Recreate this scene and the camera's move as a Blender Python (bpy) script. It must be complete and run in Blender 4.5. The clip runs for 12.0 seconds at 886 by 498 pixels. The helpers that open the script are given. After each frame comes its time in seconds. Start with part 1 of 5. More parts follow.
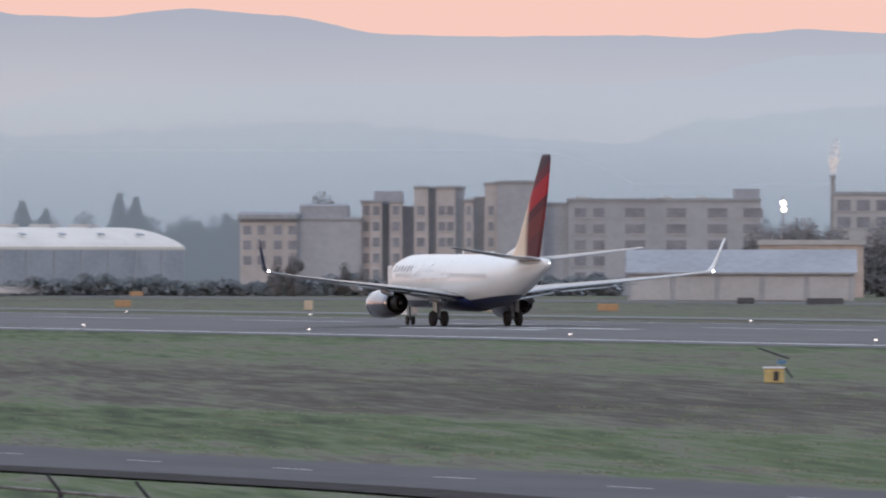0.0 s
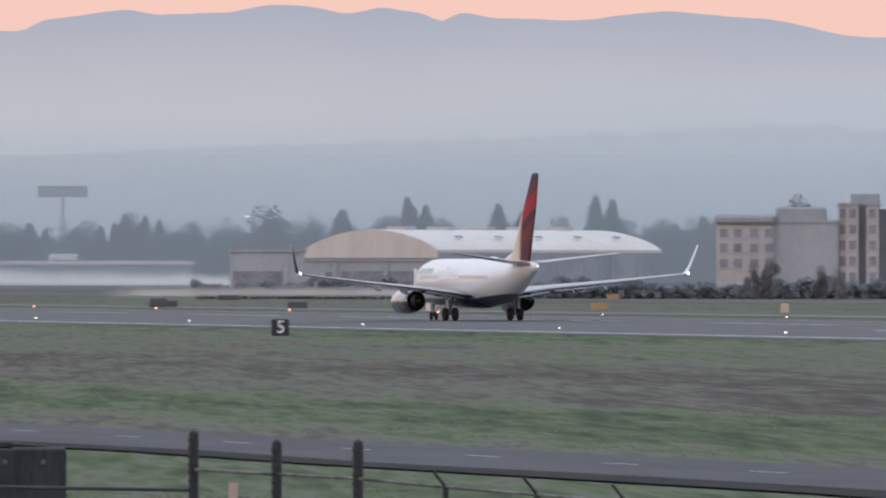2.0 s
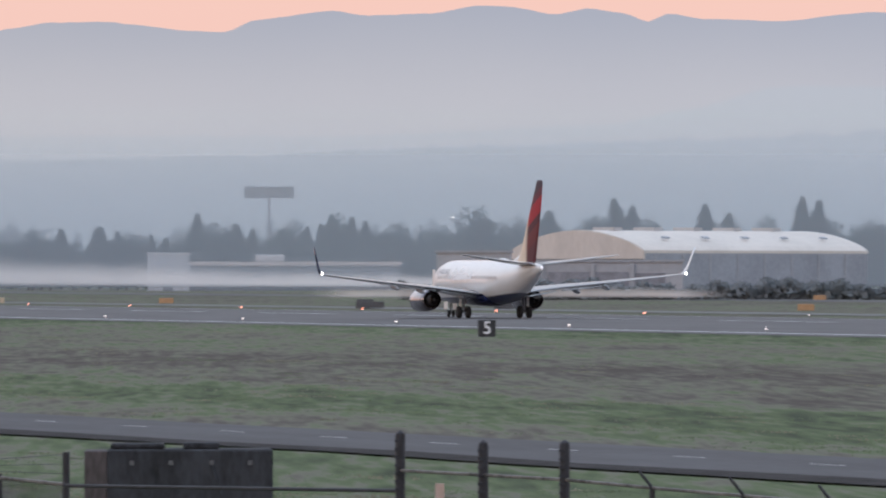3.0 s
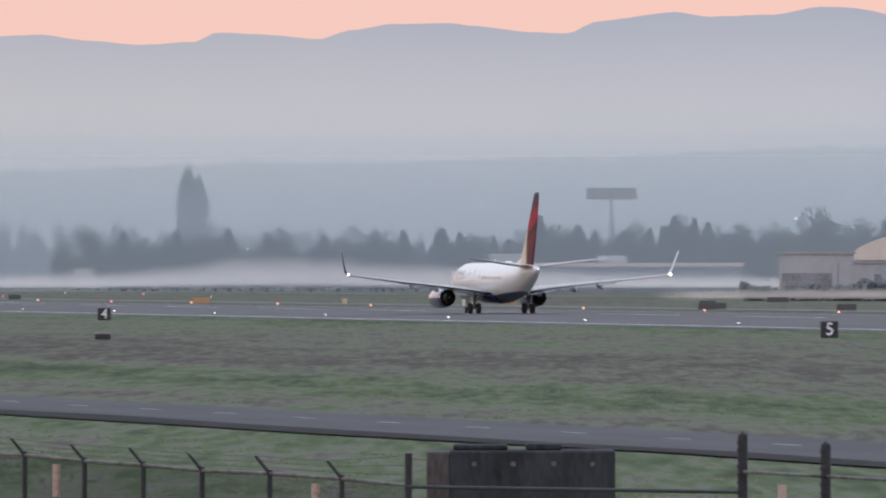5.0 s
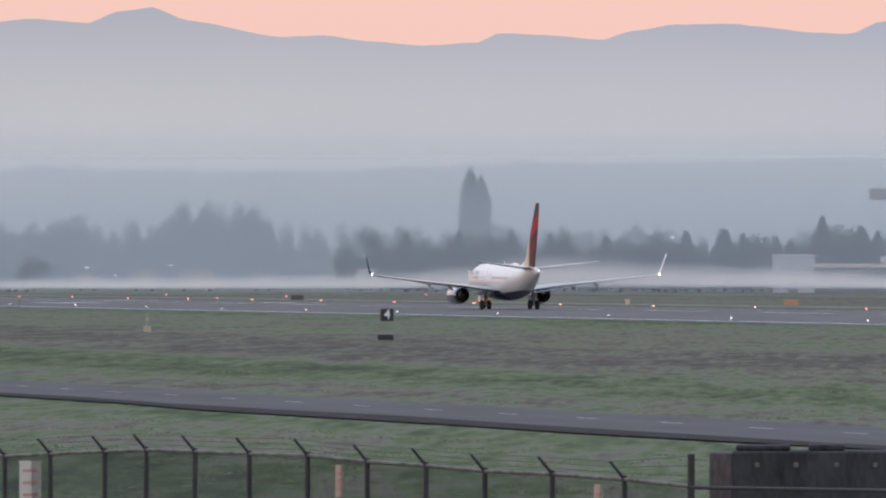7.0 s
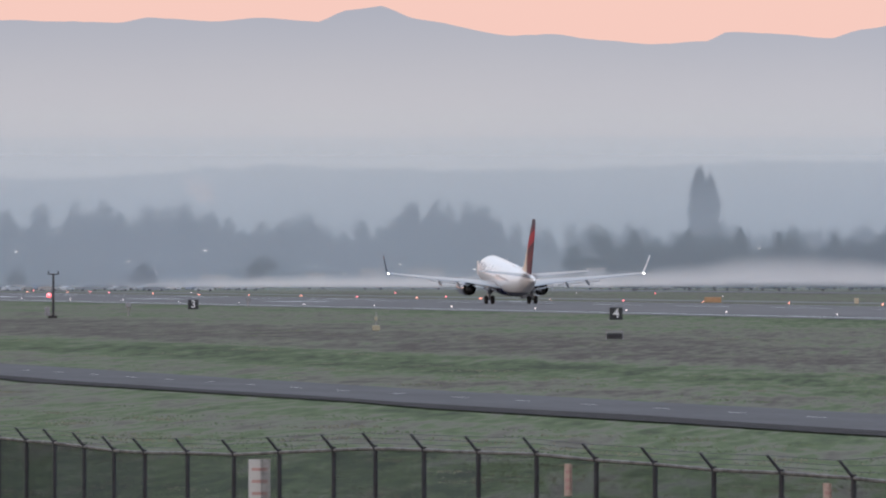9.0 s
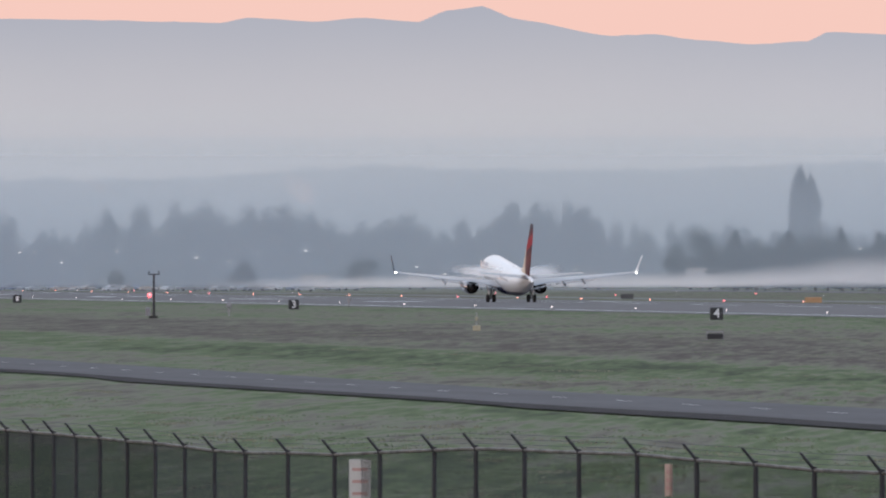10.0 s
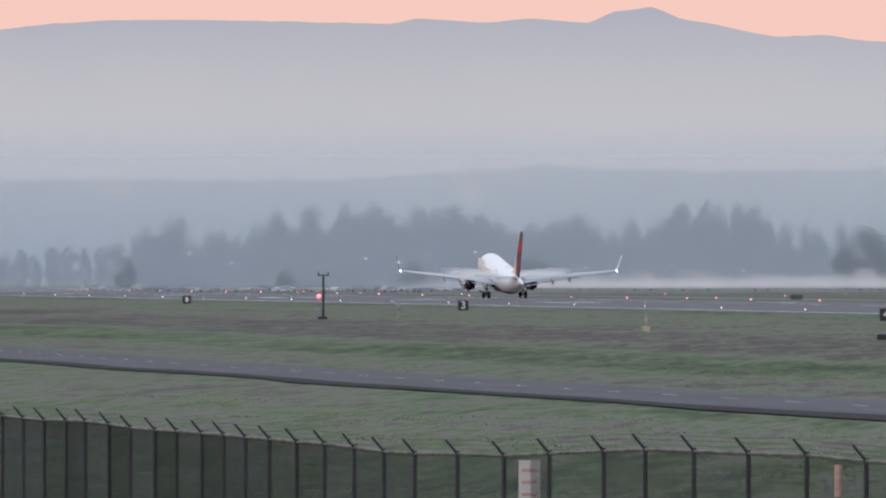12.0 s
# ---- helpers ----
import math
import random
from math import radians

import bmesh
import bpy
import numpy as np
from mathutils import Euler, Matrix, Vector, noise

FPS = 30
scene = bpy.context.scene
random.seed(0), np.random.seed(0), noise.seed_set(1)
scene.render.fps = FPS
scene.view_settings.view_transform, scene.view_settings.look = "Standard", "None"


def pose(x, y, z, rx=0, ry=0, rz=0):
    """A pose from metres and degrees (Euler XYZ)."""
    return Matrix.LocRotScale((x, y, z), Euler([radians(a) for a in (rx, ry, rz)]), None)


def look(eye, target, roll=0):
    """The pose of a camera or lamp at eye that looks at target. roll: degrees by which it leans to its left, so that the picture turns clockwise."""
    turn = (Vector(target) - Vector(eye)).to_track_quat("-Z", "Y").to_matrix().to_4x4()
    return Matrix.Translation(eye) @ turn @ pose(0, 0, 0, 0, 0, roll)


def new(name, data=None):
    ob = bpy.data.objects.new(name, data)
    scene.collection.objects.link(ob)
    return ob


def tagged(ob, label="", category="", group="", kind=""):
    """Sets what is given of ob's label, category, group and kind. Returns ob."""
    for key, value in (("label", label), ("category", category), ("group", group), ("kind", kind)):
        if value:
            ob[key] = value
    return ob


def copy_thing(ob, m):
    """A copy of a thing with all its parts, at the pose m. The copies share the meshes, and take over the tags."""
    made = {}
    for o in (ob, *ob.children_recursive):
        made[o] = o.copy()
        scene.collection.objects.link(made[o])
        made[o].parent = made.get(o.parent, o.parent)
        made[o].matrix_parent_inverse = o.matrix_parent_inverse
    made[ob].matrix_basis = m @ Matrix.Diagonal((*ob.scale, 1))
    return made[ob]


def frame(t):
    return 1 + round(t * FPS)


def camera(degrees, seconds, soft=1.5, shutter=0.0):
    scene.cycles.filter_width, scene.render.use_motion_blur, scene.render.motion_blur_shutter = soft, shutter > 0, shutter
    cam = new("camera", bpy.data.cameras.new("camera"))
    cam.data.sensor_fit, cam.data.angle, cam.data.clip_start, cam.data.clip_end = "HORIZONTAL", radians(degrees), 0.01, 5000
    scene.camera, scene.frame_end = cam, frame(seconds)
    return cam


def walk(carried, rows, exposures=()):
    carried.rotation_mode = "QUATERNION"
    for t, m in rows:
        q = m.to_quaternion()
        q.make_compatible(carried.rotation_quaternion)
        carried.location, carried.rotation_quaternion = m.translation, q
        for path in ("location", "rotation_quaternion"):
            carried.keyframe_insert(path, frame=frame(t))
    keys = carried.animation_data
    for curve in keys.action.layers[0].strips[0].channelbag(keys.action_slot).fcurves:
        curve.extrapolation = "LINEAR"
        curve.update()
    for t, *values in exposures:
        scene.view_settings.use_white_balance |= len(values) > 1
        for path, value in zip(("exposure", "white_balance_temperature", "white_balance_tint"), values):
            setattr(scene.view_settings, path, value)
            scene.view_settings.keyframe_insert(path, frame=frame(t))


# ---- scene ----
F = 20000.0
cam = camera(2 * math.degrees(math.atan(784 / F)), 12.0, soft=2.1, shutter=0.35)
EYE = (0.0, 0.0, 5.0)
# seconds, heading and tilt in degrees; the runway runs along +y
PAN = [(0.0, -17.0861, 0.0852), (0.5, -16.4491, 0.0892), (1.0, -15.8341, 0.0923), (1.5, -15.2368, 0.0962),
       (2.0, -14.6712, 0.1003), (2.5, -14.1302, 0.1011), (3.0, -13.624, 0.1045), (5.0, -11.8887, 0.1108),
       (5.5, -11.505, 0.1117), (6.0, -11.1356, 0.1123), (6.5, -10.781, 0.1127), (7.0, -10.4556, 0.1139),
       (9.0, -9.2947, 0.1073), (9.5, -9.0356, 0.1069), (10.0, -8.7851, 0.108), (10.5, -8.5554, 0.1083),
       (11.0, -8.3294, 0.1115), (11.5, -8.121, 0.1128), (12.0, -7.9261, 0.1125)]
walk(cam, [(t, pose(*EYE, 90 + tilt, 0, head)) for t, head, tilt in PAN])

# ---- light ----
SUN_WAY = Vector((0.80, 0.58, -0.10)).normalized()
world = bpy.data.worlds.new("dawn_sky")
scene.world = world
world.use_nodes = True
wn, wl = world.node_tree.nodes, world.node_tree.links
wn.clear()
w_out = wn.new("ShaderNodeOutputWorld")
w_bg = wn.new("ShaderNodeBackground")
w_sky = wn.new("ShaderNodeTexSky")
w_sky.sky_type = 'NISHITA'
w_sky.sun_disc = False
w_sky.sun_elevation = radians(5)
w_sky.sun_rotation = math.atan2(-SUN_WAY.x, -SUN_WAY.y)
w_tc = wn.new("ShaderNodeTexCoord")
w_sep = wn.new("ShaderNodeSeparateXYZ")
w_ramp = wn.new("ShaderNodeValToRGB")
w_mix = wn.new("ShaderNodeMix")
w_mix.data_type = 'RGBA'
w_mix.blend_type = 'ADD'
w_mix.inputs["Factor"].default_value = 0.02
cr = w_ramp.color_ramp
cr.elements[0].position, cr.elements[0].color = 0.0, (0.93, 0.59, 0.53, 1)
cr.elements[1].position, cr.elements[1].color = 1.0, (0.80, 0.95, 1.22, 1)
for p, c in ((0.03, (0.92, 0.59, 0.54, 1)), (0.14, (0.90, 0.84, 0.90, 1)), (0.4, (0.88, 0.98, 1.16, 1))):
    e = cr.elements.new(p)
    e.color = c
wl.new(w_tc.outputs["Generated"], w_sep.inputs[0])
wl.new(w_sep.outputs["Z"], w_ramp.inputs["Fac"])
wl.new(w_ramp.outputs["Color"], w_mix.inputs["A"])
wl.new(w_sky.outputs["Color"], w_mix.inputs["B"])
wl.new(w_mix.outputs["Result"], w_bg.inputs["Color"])
wl.new(w_bg.outputs[0], w_out.inputs[0])
w_bg.inputs["Strength"].default_value = 0.95
sun = new("sun", bpy.data.lights.new("sun", 'SUN'))
sun.data.energy, sun.data.angle, sun.data.color = 0.32, radians(14), (1.0, 0.72, 0.52)
sun.matrix_world = look((0, 0, 60), Vector((0, 0, 60)) + SUN_WAY)
scene.view_settings.exposure = 0.0


# ---- materials ----
def mat(name, color, rough=0.7, metal=0.0, vary=0.15, scale=1.0, bump=0.0, coat=0.0, stretch=(1, 1, 1), second=None, emit=0.0):
    """Principled surface with two scales of variation of its colour and a fine relief."""
    m = bpy.data.materials.new(name)
    m.use_nodes = True
    n, l = m.node_tree.nodes, m.node_tree.links
    b = n["Principled BSDF"]
    tc = n.new("ShaderNodeTexCoord")
    mp = n.new("ShaderNodeMapping")
    mp.inputs["Scale"].default_value = stretch
    l.new(tc.outputs["Object"], mp.inputs["Vector"])
    n1 = n.new("ShaderNodeTexNoise")
    n1.inputs["Scale"].default_value = scale
    n1.inputs["Detail"].default_value = 5
    n2 = n.new("ShaderNodeTexNoise")
    n2.inputs["Scale"].default_value = scale * 9
    n2.inputs["Detail"].default_value = 3
    for q in (n1, n2):
        l.new(mp.outputs[0], q.inputs["Vector"])
    mx = n.new("ShaderNodeMix")
    mx.data_type = 'FLOAT'
    mx.inputs["Factor"].default_value = 0.4
    l.new(n1.outputs["Fac"], mx.inputs["A"])
    l.new(n2.outputs["Fac"], mx.inputs["B"])
    rp = n.new("ShaderNodeValToRGB")
    hi = second or tuple(min(1.0, c * (1 + vary)) for c in color)
    lo = color if second else tuple(c * (1 - vary) for c in color)
    rp.color_ramp.elements[0].position, rp.color_ramp.elements[0].color = 0.38, (*lo, 1)
    rp.color_ramp.elements[1].position, rp.color_ramp.elements[1].color = 0.62, (*hi, 1)
    l.new(mx.outputs["Result"], rp.inputs["Fac"])
    l.new(rp.outputs["Color"], b.inputs["Base Color"])
    b.inputs["Roughness"].default_value = rough
    b.inputs["Metallic"].default_value = metal
    b.inputs["Coat Weight"].default_value = coat
    b.inputs["Coat Roughness"].default_value = 0.08
    if bump:
        bp = n.new("ShaderNodeBump")
        bp.inputs["Strength"].default_value = bump
        bp.inputs["Distance"].default_value = 0.05
        l.new(n2.outputs["Fac"], bp.inputs["Height"])
        l.new(bp.outputs[0], b.inputs["Normal"])
    if emit:
        b.inputs["Emission Color"].default_value = (*color, 1)
        b.inputs["Emission Strength"].default_value = emit
    return m


def glow(name, color, strength):
    m = bpy.data.materials.new(name)
    m.use_nodes = True
    b = m.node_tree.nodes["Principled BSDF"]
    b.inputs["Base Color"].default_value = (0.8, 0.8, 0.8, 1)
    b.inputs["Emission Color"].default_value = (*color, 1)
    b.inputs["Emission Strength"].default_value = strength
    return m


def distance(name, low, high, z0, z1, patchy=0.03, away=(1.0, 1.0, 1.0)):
    """Plain far backdrop: hills with the hazy air painted in as a vertical gradient that glows, with soft unevenness;
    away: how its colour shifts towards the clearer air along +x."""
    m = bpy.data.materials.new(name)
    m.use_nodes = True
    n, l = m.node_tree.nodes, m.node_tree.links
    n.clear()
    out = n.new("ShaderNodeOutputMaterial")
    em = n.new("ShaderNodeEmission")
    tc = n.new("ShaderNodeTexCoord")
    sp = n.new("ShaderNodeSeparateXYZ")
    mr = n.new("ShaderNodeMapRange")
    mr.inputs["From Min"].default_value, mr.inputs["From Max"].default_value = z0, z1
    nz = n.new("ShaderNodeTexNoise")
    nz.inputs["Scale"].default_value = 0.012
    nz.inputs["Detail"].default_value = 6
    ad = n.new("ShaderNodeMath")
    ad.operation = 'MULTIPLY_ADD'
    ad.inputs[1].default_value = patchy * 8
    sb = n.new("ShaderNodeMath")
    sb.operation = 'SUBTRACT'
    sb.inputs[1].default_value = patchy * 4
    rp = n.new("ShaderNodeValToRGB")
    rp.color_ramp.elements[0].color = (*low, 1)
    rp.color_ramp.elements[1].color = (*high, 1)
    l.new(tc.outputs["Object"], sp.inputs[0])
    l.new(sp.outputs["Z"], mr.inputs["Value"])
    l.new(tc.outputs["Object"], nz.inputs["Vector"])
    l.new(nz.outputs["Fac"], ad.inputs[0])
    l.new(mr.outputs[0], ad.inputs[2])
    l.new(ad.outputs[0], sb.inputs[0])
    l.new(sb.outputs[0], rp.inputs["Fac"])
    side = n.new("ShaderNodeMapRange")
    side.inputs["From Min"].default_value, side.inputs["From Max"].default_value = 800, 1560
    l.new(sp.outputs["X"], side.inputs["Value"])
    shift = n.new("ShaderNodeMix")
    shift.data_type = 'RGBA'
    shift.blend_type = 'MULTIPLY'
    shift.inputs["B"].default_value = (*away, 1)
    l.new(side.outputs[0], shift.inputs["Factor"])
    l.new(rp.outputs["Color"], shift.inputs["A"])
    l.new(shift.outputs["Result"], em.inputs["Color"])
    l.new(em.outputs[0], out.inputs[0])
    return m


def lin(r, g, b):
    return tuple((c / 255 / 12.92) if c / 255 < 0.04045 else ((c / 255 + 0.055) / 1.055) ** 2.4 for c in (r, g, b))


def grass_material():
    """Rough winter grass: green and straw-brown in long swathes beside the runway."""
    m = bpy.data.materials.new("rough_grass")
    m.use_nodes = True
    n, l = m.node_tree.nodes, m.node_tree.links
    b = n["Principled BSDF"]
    tc = n.new("ShaderNodeTexCoord")
    lean = n.new("ShaderNodeMapping")
    lean.inputs["Rotation"].default_value = (0, 0, 0.21)
    l.new(tc.outputs["Object"], lean.inputs["Vector"])
    def noise_at(scale, detail, stretch):
        mp = n.new("ShaderNodeMapping")
        mp.inputs["Scale"].default_value = stretch
        q = n.new("ShaderNodeTexNoise")
        q.inputs["Scale"].default_value = scale
        q.inputs["Detail"].default_value = detail
        l.new(lean.outputs[0], mp.inputs["Vector"])
        l.new(mp.outputs[0], q.inputs["Vector"])
        return q.outputs["Fac"]
    def spread(v, a=0.35, b=0.65):
        q = n.new("ShaderNodeMapRange")
        q.inputs["From Min"].default_value, q.inputs["From Max"].default_value = a, b
        l.new(v, q.inputs["Value"])
        return q.outputs[0]
    broad = spread(noise_at(0.035, 5, (1, 0.22, 1)))
    mid = spread(noise_at(0.45, 6, (1, 0.07, 1)))
    fine = spread(noise_at(1.6, 5, (1, 0.06, 1)))
    sp = n.new("ShaderNodeSeparateXYZ")
    l.new(tc.outputs["Object"], sp.inputs[0])
    mr = n.new("ShaderNodeMapRange")
    mr.inputs["From Min"].default_value, mr.inputs["From Max"].default_value = 0, 240
    l.new(sp.outputs["X"], mr.inputs["Value"])
    swathe = n.new("ShaderNodeValToRGB")
    el = swathe.color_ramp.elements
    el[0].position, el[0].color = 0.0, (0.22, 0.22, 0.22, 1)
    el[1].position, el[1].color = 1.0, (0.57, 0.57, 0.57, 1)
    for p, v in ((0.16, 0.26), (0.235, 0.44), (0.27, 0.28), (0.335, 0.60), (0.36, 0.46), (0.38, 0.14), (0.435, 0.18), (0.46, 0.70), (0.58, 0.84)) + ((0.64, 0.66), (0.70, 0.44), (0.80, 0.52), (0.86, 0.34), (0.92, 0.26)):
        e = el.new(p)
        e.color = (v, v, v, 1)
    l.new(mr.outputs[0], swathe.inputs["Fac"])
    def mixf(a, c, f):
        q = n.new("ShaderNodeMix")
        q.data_type = 'FLOAT'
        q.inputs["Factor"].default_value = f
        l.new(a, q.inputs["A"])
        l.new(c, q.inputs["B"])
        return q.outputs["Result"]
    k = mixf(mixf(swathe.outputs["Color"], broad, 0.27), mid, 0.24)
    k = spread(mixf(k, fine, 0.2), 0.09, 0.91)
    rp = n.new("ShaderNodeValToRGB")
    el = rp.color_ramp.elements
    el[0].position, el[0].color = 0.12, (0.036, 0.048, 0.026, 1)
    el[1].position, el[1].color = 0.86, (0.058, 0.049, 0.040, 1)
    for p, c in ((0.26, (0.064, 0.088, 0.042, 1)), (0.38, (0.094, 0.124, 0.056, 1)), (0.49, (0.142, 0.146, 0.104, 1)), (0.57, (0.124, 0.116, 0.090, 1)), (0.68, (0.090, 0.079, 0.064, 1))):
        e = el.new(p)
        e.color = c
    l.new(k, rp.inputs["Fac"])
    l.new(rp.outputs["Color"], b.inputs["Base Color"])
    b.inputs["Roughness"].default_value = 0.95
    b.inputs["Specular IOR Level"].default_value = 0.15
    bp = n.new("ShaderNodeBump")
    bp.inputs["Strength"].default_value = 0.8
    bp.inputs["Distance"].default_value = 0.12
    l.new(mixf(fine, mid, 0.4), bp.inputs["Height"])
    l.new(bp.outputs[0], b.inputs["Normal"])
    return m


def leaf_material(name, color):
    """Thin twigs and leaves: some light passes through them; every tree has its own shade."""
    m = bpy.data.materials.new(name)
    m.use_nodes = True
    n, l = m.node_tree.nodes, m.node_tree.links
    n.clear()
    out = n.new("ShaderNodeOutputMaterial")
    df, tl = n.new("ShaderNodeBsdfDiffuse"), n.new("ShaderNodeBsdfTranslucent")
    nz = n.new("ShaderNodeTexNoise")
    nz.inputs["Scale"].default_value = 0.35
    tc, oi = n.new("ShaderNodeTexCoord"), n.new("ShaderNodeObjectInfo")
    half = n.new("ShaderNodeMix")
    half.data_type = 'FLOAT'
    half.inputs["Factor"].default_value = 0.5
    rp = n.new("ShaderNodeValToRGB")
    rp.color_ramp.elements[0].position, rp.color_ramp.elements[0].color = 0.2, (*(c * 0.7 for c in color), 1)
    rp.color_ramp.elements[1].position, rp.color_ramp.elements[1].color = 0.8, (*(c * 1.35 for c in color), 1)
    l.new(tc.outputs["Object"], nz.inputs["Vector"])
    l.new(nz.outputs["Fac"], half.inputs["A"])
    l.new(oi.outputs["Random"], half.inputs["B"])
    l.new(half.outputs["Result"], rp.inputs["Fac"])
    for q in (df, tl):
        l.new(rp.outputs["Color"], q.inputs["Color"])
    body = n.new("ShaderNodeMixShader")
    body.inputs[0].default_value = 0.3
    l.new(df.outputs[0], body.inputs[1])
    l.new(tl.outputs[0], body.inputs[2])
    l.new(body.outputs[0], out.inputs[0])
    return m


GRASS = grass_material()
TAXI = mat("worn_taxiway", (0.15, 0.15, 0.145), 0.85, vary=0.2, scale=0.12, stretch=(1, 0.1, 1))
# worn grey, lifted further to stand for haze over the runway
ASPHALT = mat("worn_hazy_asphalt", (0.098, 0.093, 0.094), 0.85, vary=0.2, scale=0.25, bump=0.3, stretch=(1, 0.15, 1))
ROAD = mat("road_asphalt", (0.054, 0.053, 0.058), 0.85, vary=0.25, scale=0.3, bump=0.3, stretch=(1, 0.2, 1))
GRAVEL = mat("dark_gravel_verge", (0.040, 0.037, 0.037), 0.95, vary=0.5, scale=0.8, bump=0.8)
GRAVEL.node_tree.nodes["Principled BSDF"].inputs["Specular IOR Level"].default_value = 0.1
CONCRETE_PALE = mat("pale_concrete", (0.32, 0.32, 0.31), 0.85, vary=0.12, scale=0.1)
LINE = mat("white_marking_paint", (0.62, 0.62, 0.62), 0.7, vary=0.2, scale=1.5)
YELLOW = mat("yellow_sign_panel", (0.42, 0.25, 0.13), 0.5, vary=0.1, scale=2)
BLACK = mat("black_painted_metal", (0.022, 0.023, 0.028), 0.5, vary=0.3, scale=3)
SIGN_WHITE = mat("sign_white", (0.75, 0.75, 0.78), 0.5, vary=0.05)
STEEL = mat("galvanised_steel", (0.28, 0.28, 0.30), 0.5, 0.6, vary=0.2, scale=4)
FENCE = mat("dark_fence_steel", (0.028, 0.028, 0.036), 0.6, 0.2, vary=0.35, scale=5)
RAIL = mat("weathered_top_rail", (0.13, 0.12, 0.115), 0.6, 0.3, vary=0.7, scale=2.2)
WHITE = mat("white_aircraft_paint", (0.80, 0.80, 0.80), 0.28, vary=0.03, scale=0.6, coat=0.5)
NAVY = mat("navy_aircraft_paint", (0.012, 0.020, 0.075), 0.25, vary=0.1, coat=0.5)
WING = mat("grey_wing_paint", (0.25, 0.26, 0.28), 0.3, 0.3, vary=0.08, scale=1.5, coat=0.3)
METAL = mat("polished_aluminium", (0.78, 0.78, 0.80), 0.16, 1.0, vary=0.05)
NOZZLE = mat("sooty_nozzle", (0.05, 0.048, 0.05), 0.5, 0.7, vary=0.3, scale=3)
NACELLE = mat("navy_nacelle", (0.26, 0.245, 0.27), 0.16, 0.9, vary=0.1, coat=1.0)
TYRE = mat("tyre_rubber", (0.018, 0.018, 0.020), 0.8, vary=0.3, scale=5)
CABIN_GLASS = mat("shaded_cabin_window", (0.72, 0.72, 0.73), 0.15, vary=0.1)
GLASS_DARK = mat("dark_cabin_glass", (0.03, 0.035, 0.045), 0.1, vary=0.1)


# ---- building helpers ----
def part(name, bm, material, parent=None, label="", smooth=False):
    me = bpy.data.meshes.new(name)
    bmesh.ops.recalc_face_normals(bm, faces=bm.faces)
    bm.to_mesh(me)
    bm.free()
    if smooth:
        for p in me.polygons:
            p.use_smooth = True
    for q in (material if isinstance(material, (list, tuple)) else [material]):
        me.materials.append(q)
    ob = new(name, me)
    if parent is not None:
        ob.parent = parent
    if label:
        tagged(ob, label)
    return ob


def thing(name, label, category, m=None, group="", kind=""):
    ob = new(name)
    ob.empty_display_size = 0.2
    if m is not None:
        ob.matrix_world = m
    return tagged(ob, label, category, group, kind)


def box(bm, x0, x1, y0, y1, z0, z1, bevel=0.0):
    r = bmesh.ops.create_cube(bm, size=1.0, matrix=Matrix.LocRotScale(((x0 + x1) / 2, (y0 + y1) / 2, (z0 + z1) / 2), None, (x1 - x0, y1 - y0, z1 - z0)))
    if bevel:
        es = {e for v in r["verts"] for e in v.link_edges}
        bmesh.ops.bevel(bm, geom=list(es), offset=bevel, segments=1, affect='EDGES')
    return bm


def boxed(*a, bevel=0.0):
    return box(bmesh.new(), *a, bevel=bevel)


def rod(bm, a, b, r0, r1=None, n=8):
    a, b = Vector(a), Vector(b)
    d = b - a
    q = d.to_track_quat("Z", "Y")
    bmesh.ops.create_cone(bm, cap_ends=True, segments=n, radius1=r0, radius2=r0 if r1 is None else r1, depth=d.length,
                          matrix=Matrix.LocRotScale((a + b) / 2, q, None))
    return bm


def rings(bm, stations, n=24, cap=True):
    """A skin over rings; a station is a list of n points."""
    vs = [[bm.verts.new(p) for p in st] for st in stations]
    for a, b in zip(vs, vs[1:]):
        m = len(a)
        for i in range(m):
            bm.faces.new((a[i], a[(i + 1) % m], b[(i + 1) % m], b[i]))
    if cap:
        bm.faces.new(vs[0])
        bm.faces.new(list(reversed(vs[-1])))
    return bm


def oval(cx, y, cz, rx, rz, n=24):
    return [(cx + rx * math.cos(2 * math.pi * i / n), y, cz + rz * math.sin(2 * math.pi * i / n)) for i in range(n)]


def site(mil, dist, z=0.0):
    """A place by its bearing in thousandths of a radian off the runway's direction, and its distance."""
    return Vector((dist * math.sin(mil / 1000), dist * math.cos(mil / 1000), z))


def facing(mil, dist, z=0.0, turn=0.0):
    """A pose there whose own -y side is turned to the viewpoint, plus a turn."""
    p = site(mil, dist, z)
    return pose(p.x, p.y, p.z, 0, 0, -math.degrees(mil / 1000) + turn)


# ---- large structure ----
PROFILE = [(-900, 0.0), (-60, 0.0), (60, 0.0), (66, 0.0), (80, 0.0), (90, 0.0), (150, 0.05), (200, 0.0), (212, 0.08), (224, 0.20),
           (236, 0.50), (254, 0.56), (272, 0.5), (286, 0.36), (298, 0.28), (340, 0.1), (420, 0.0), (900, 0.0), (1800, 0.0), (3000, 0.0)]


def ground_z(x):
    for (xa, za), (xb, zb) in zip(PROFILE, PROFILE[1:]):
        if xa <= x <= xb:
            return za + (zb - za) * (x - xa) / (xb - xa)
    return 0.0


BEND = [(0, 7.0), (240, 5.0), (300, 3.2), (384, 0.5), (460, -2.2), (610, -3.5), (750, -3.0), (2400, -3.0)]


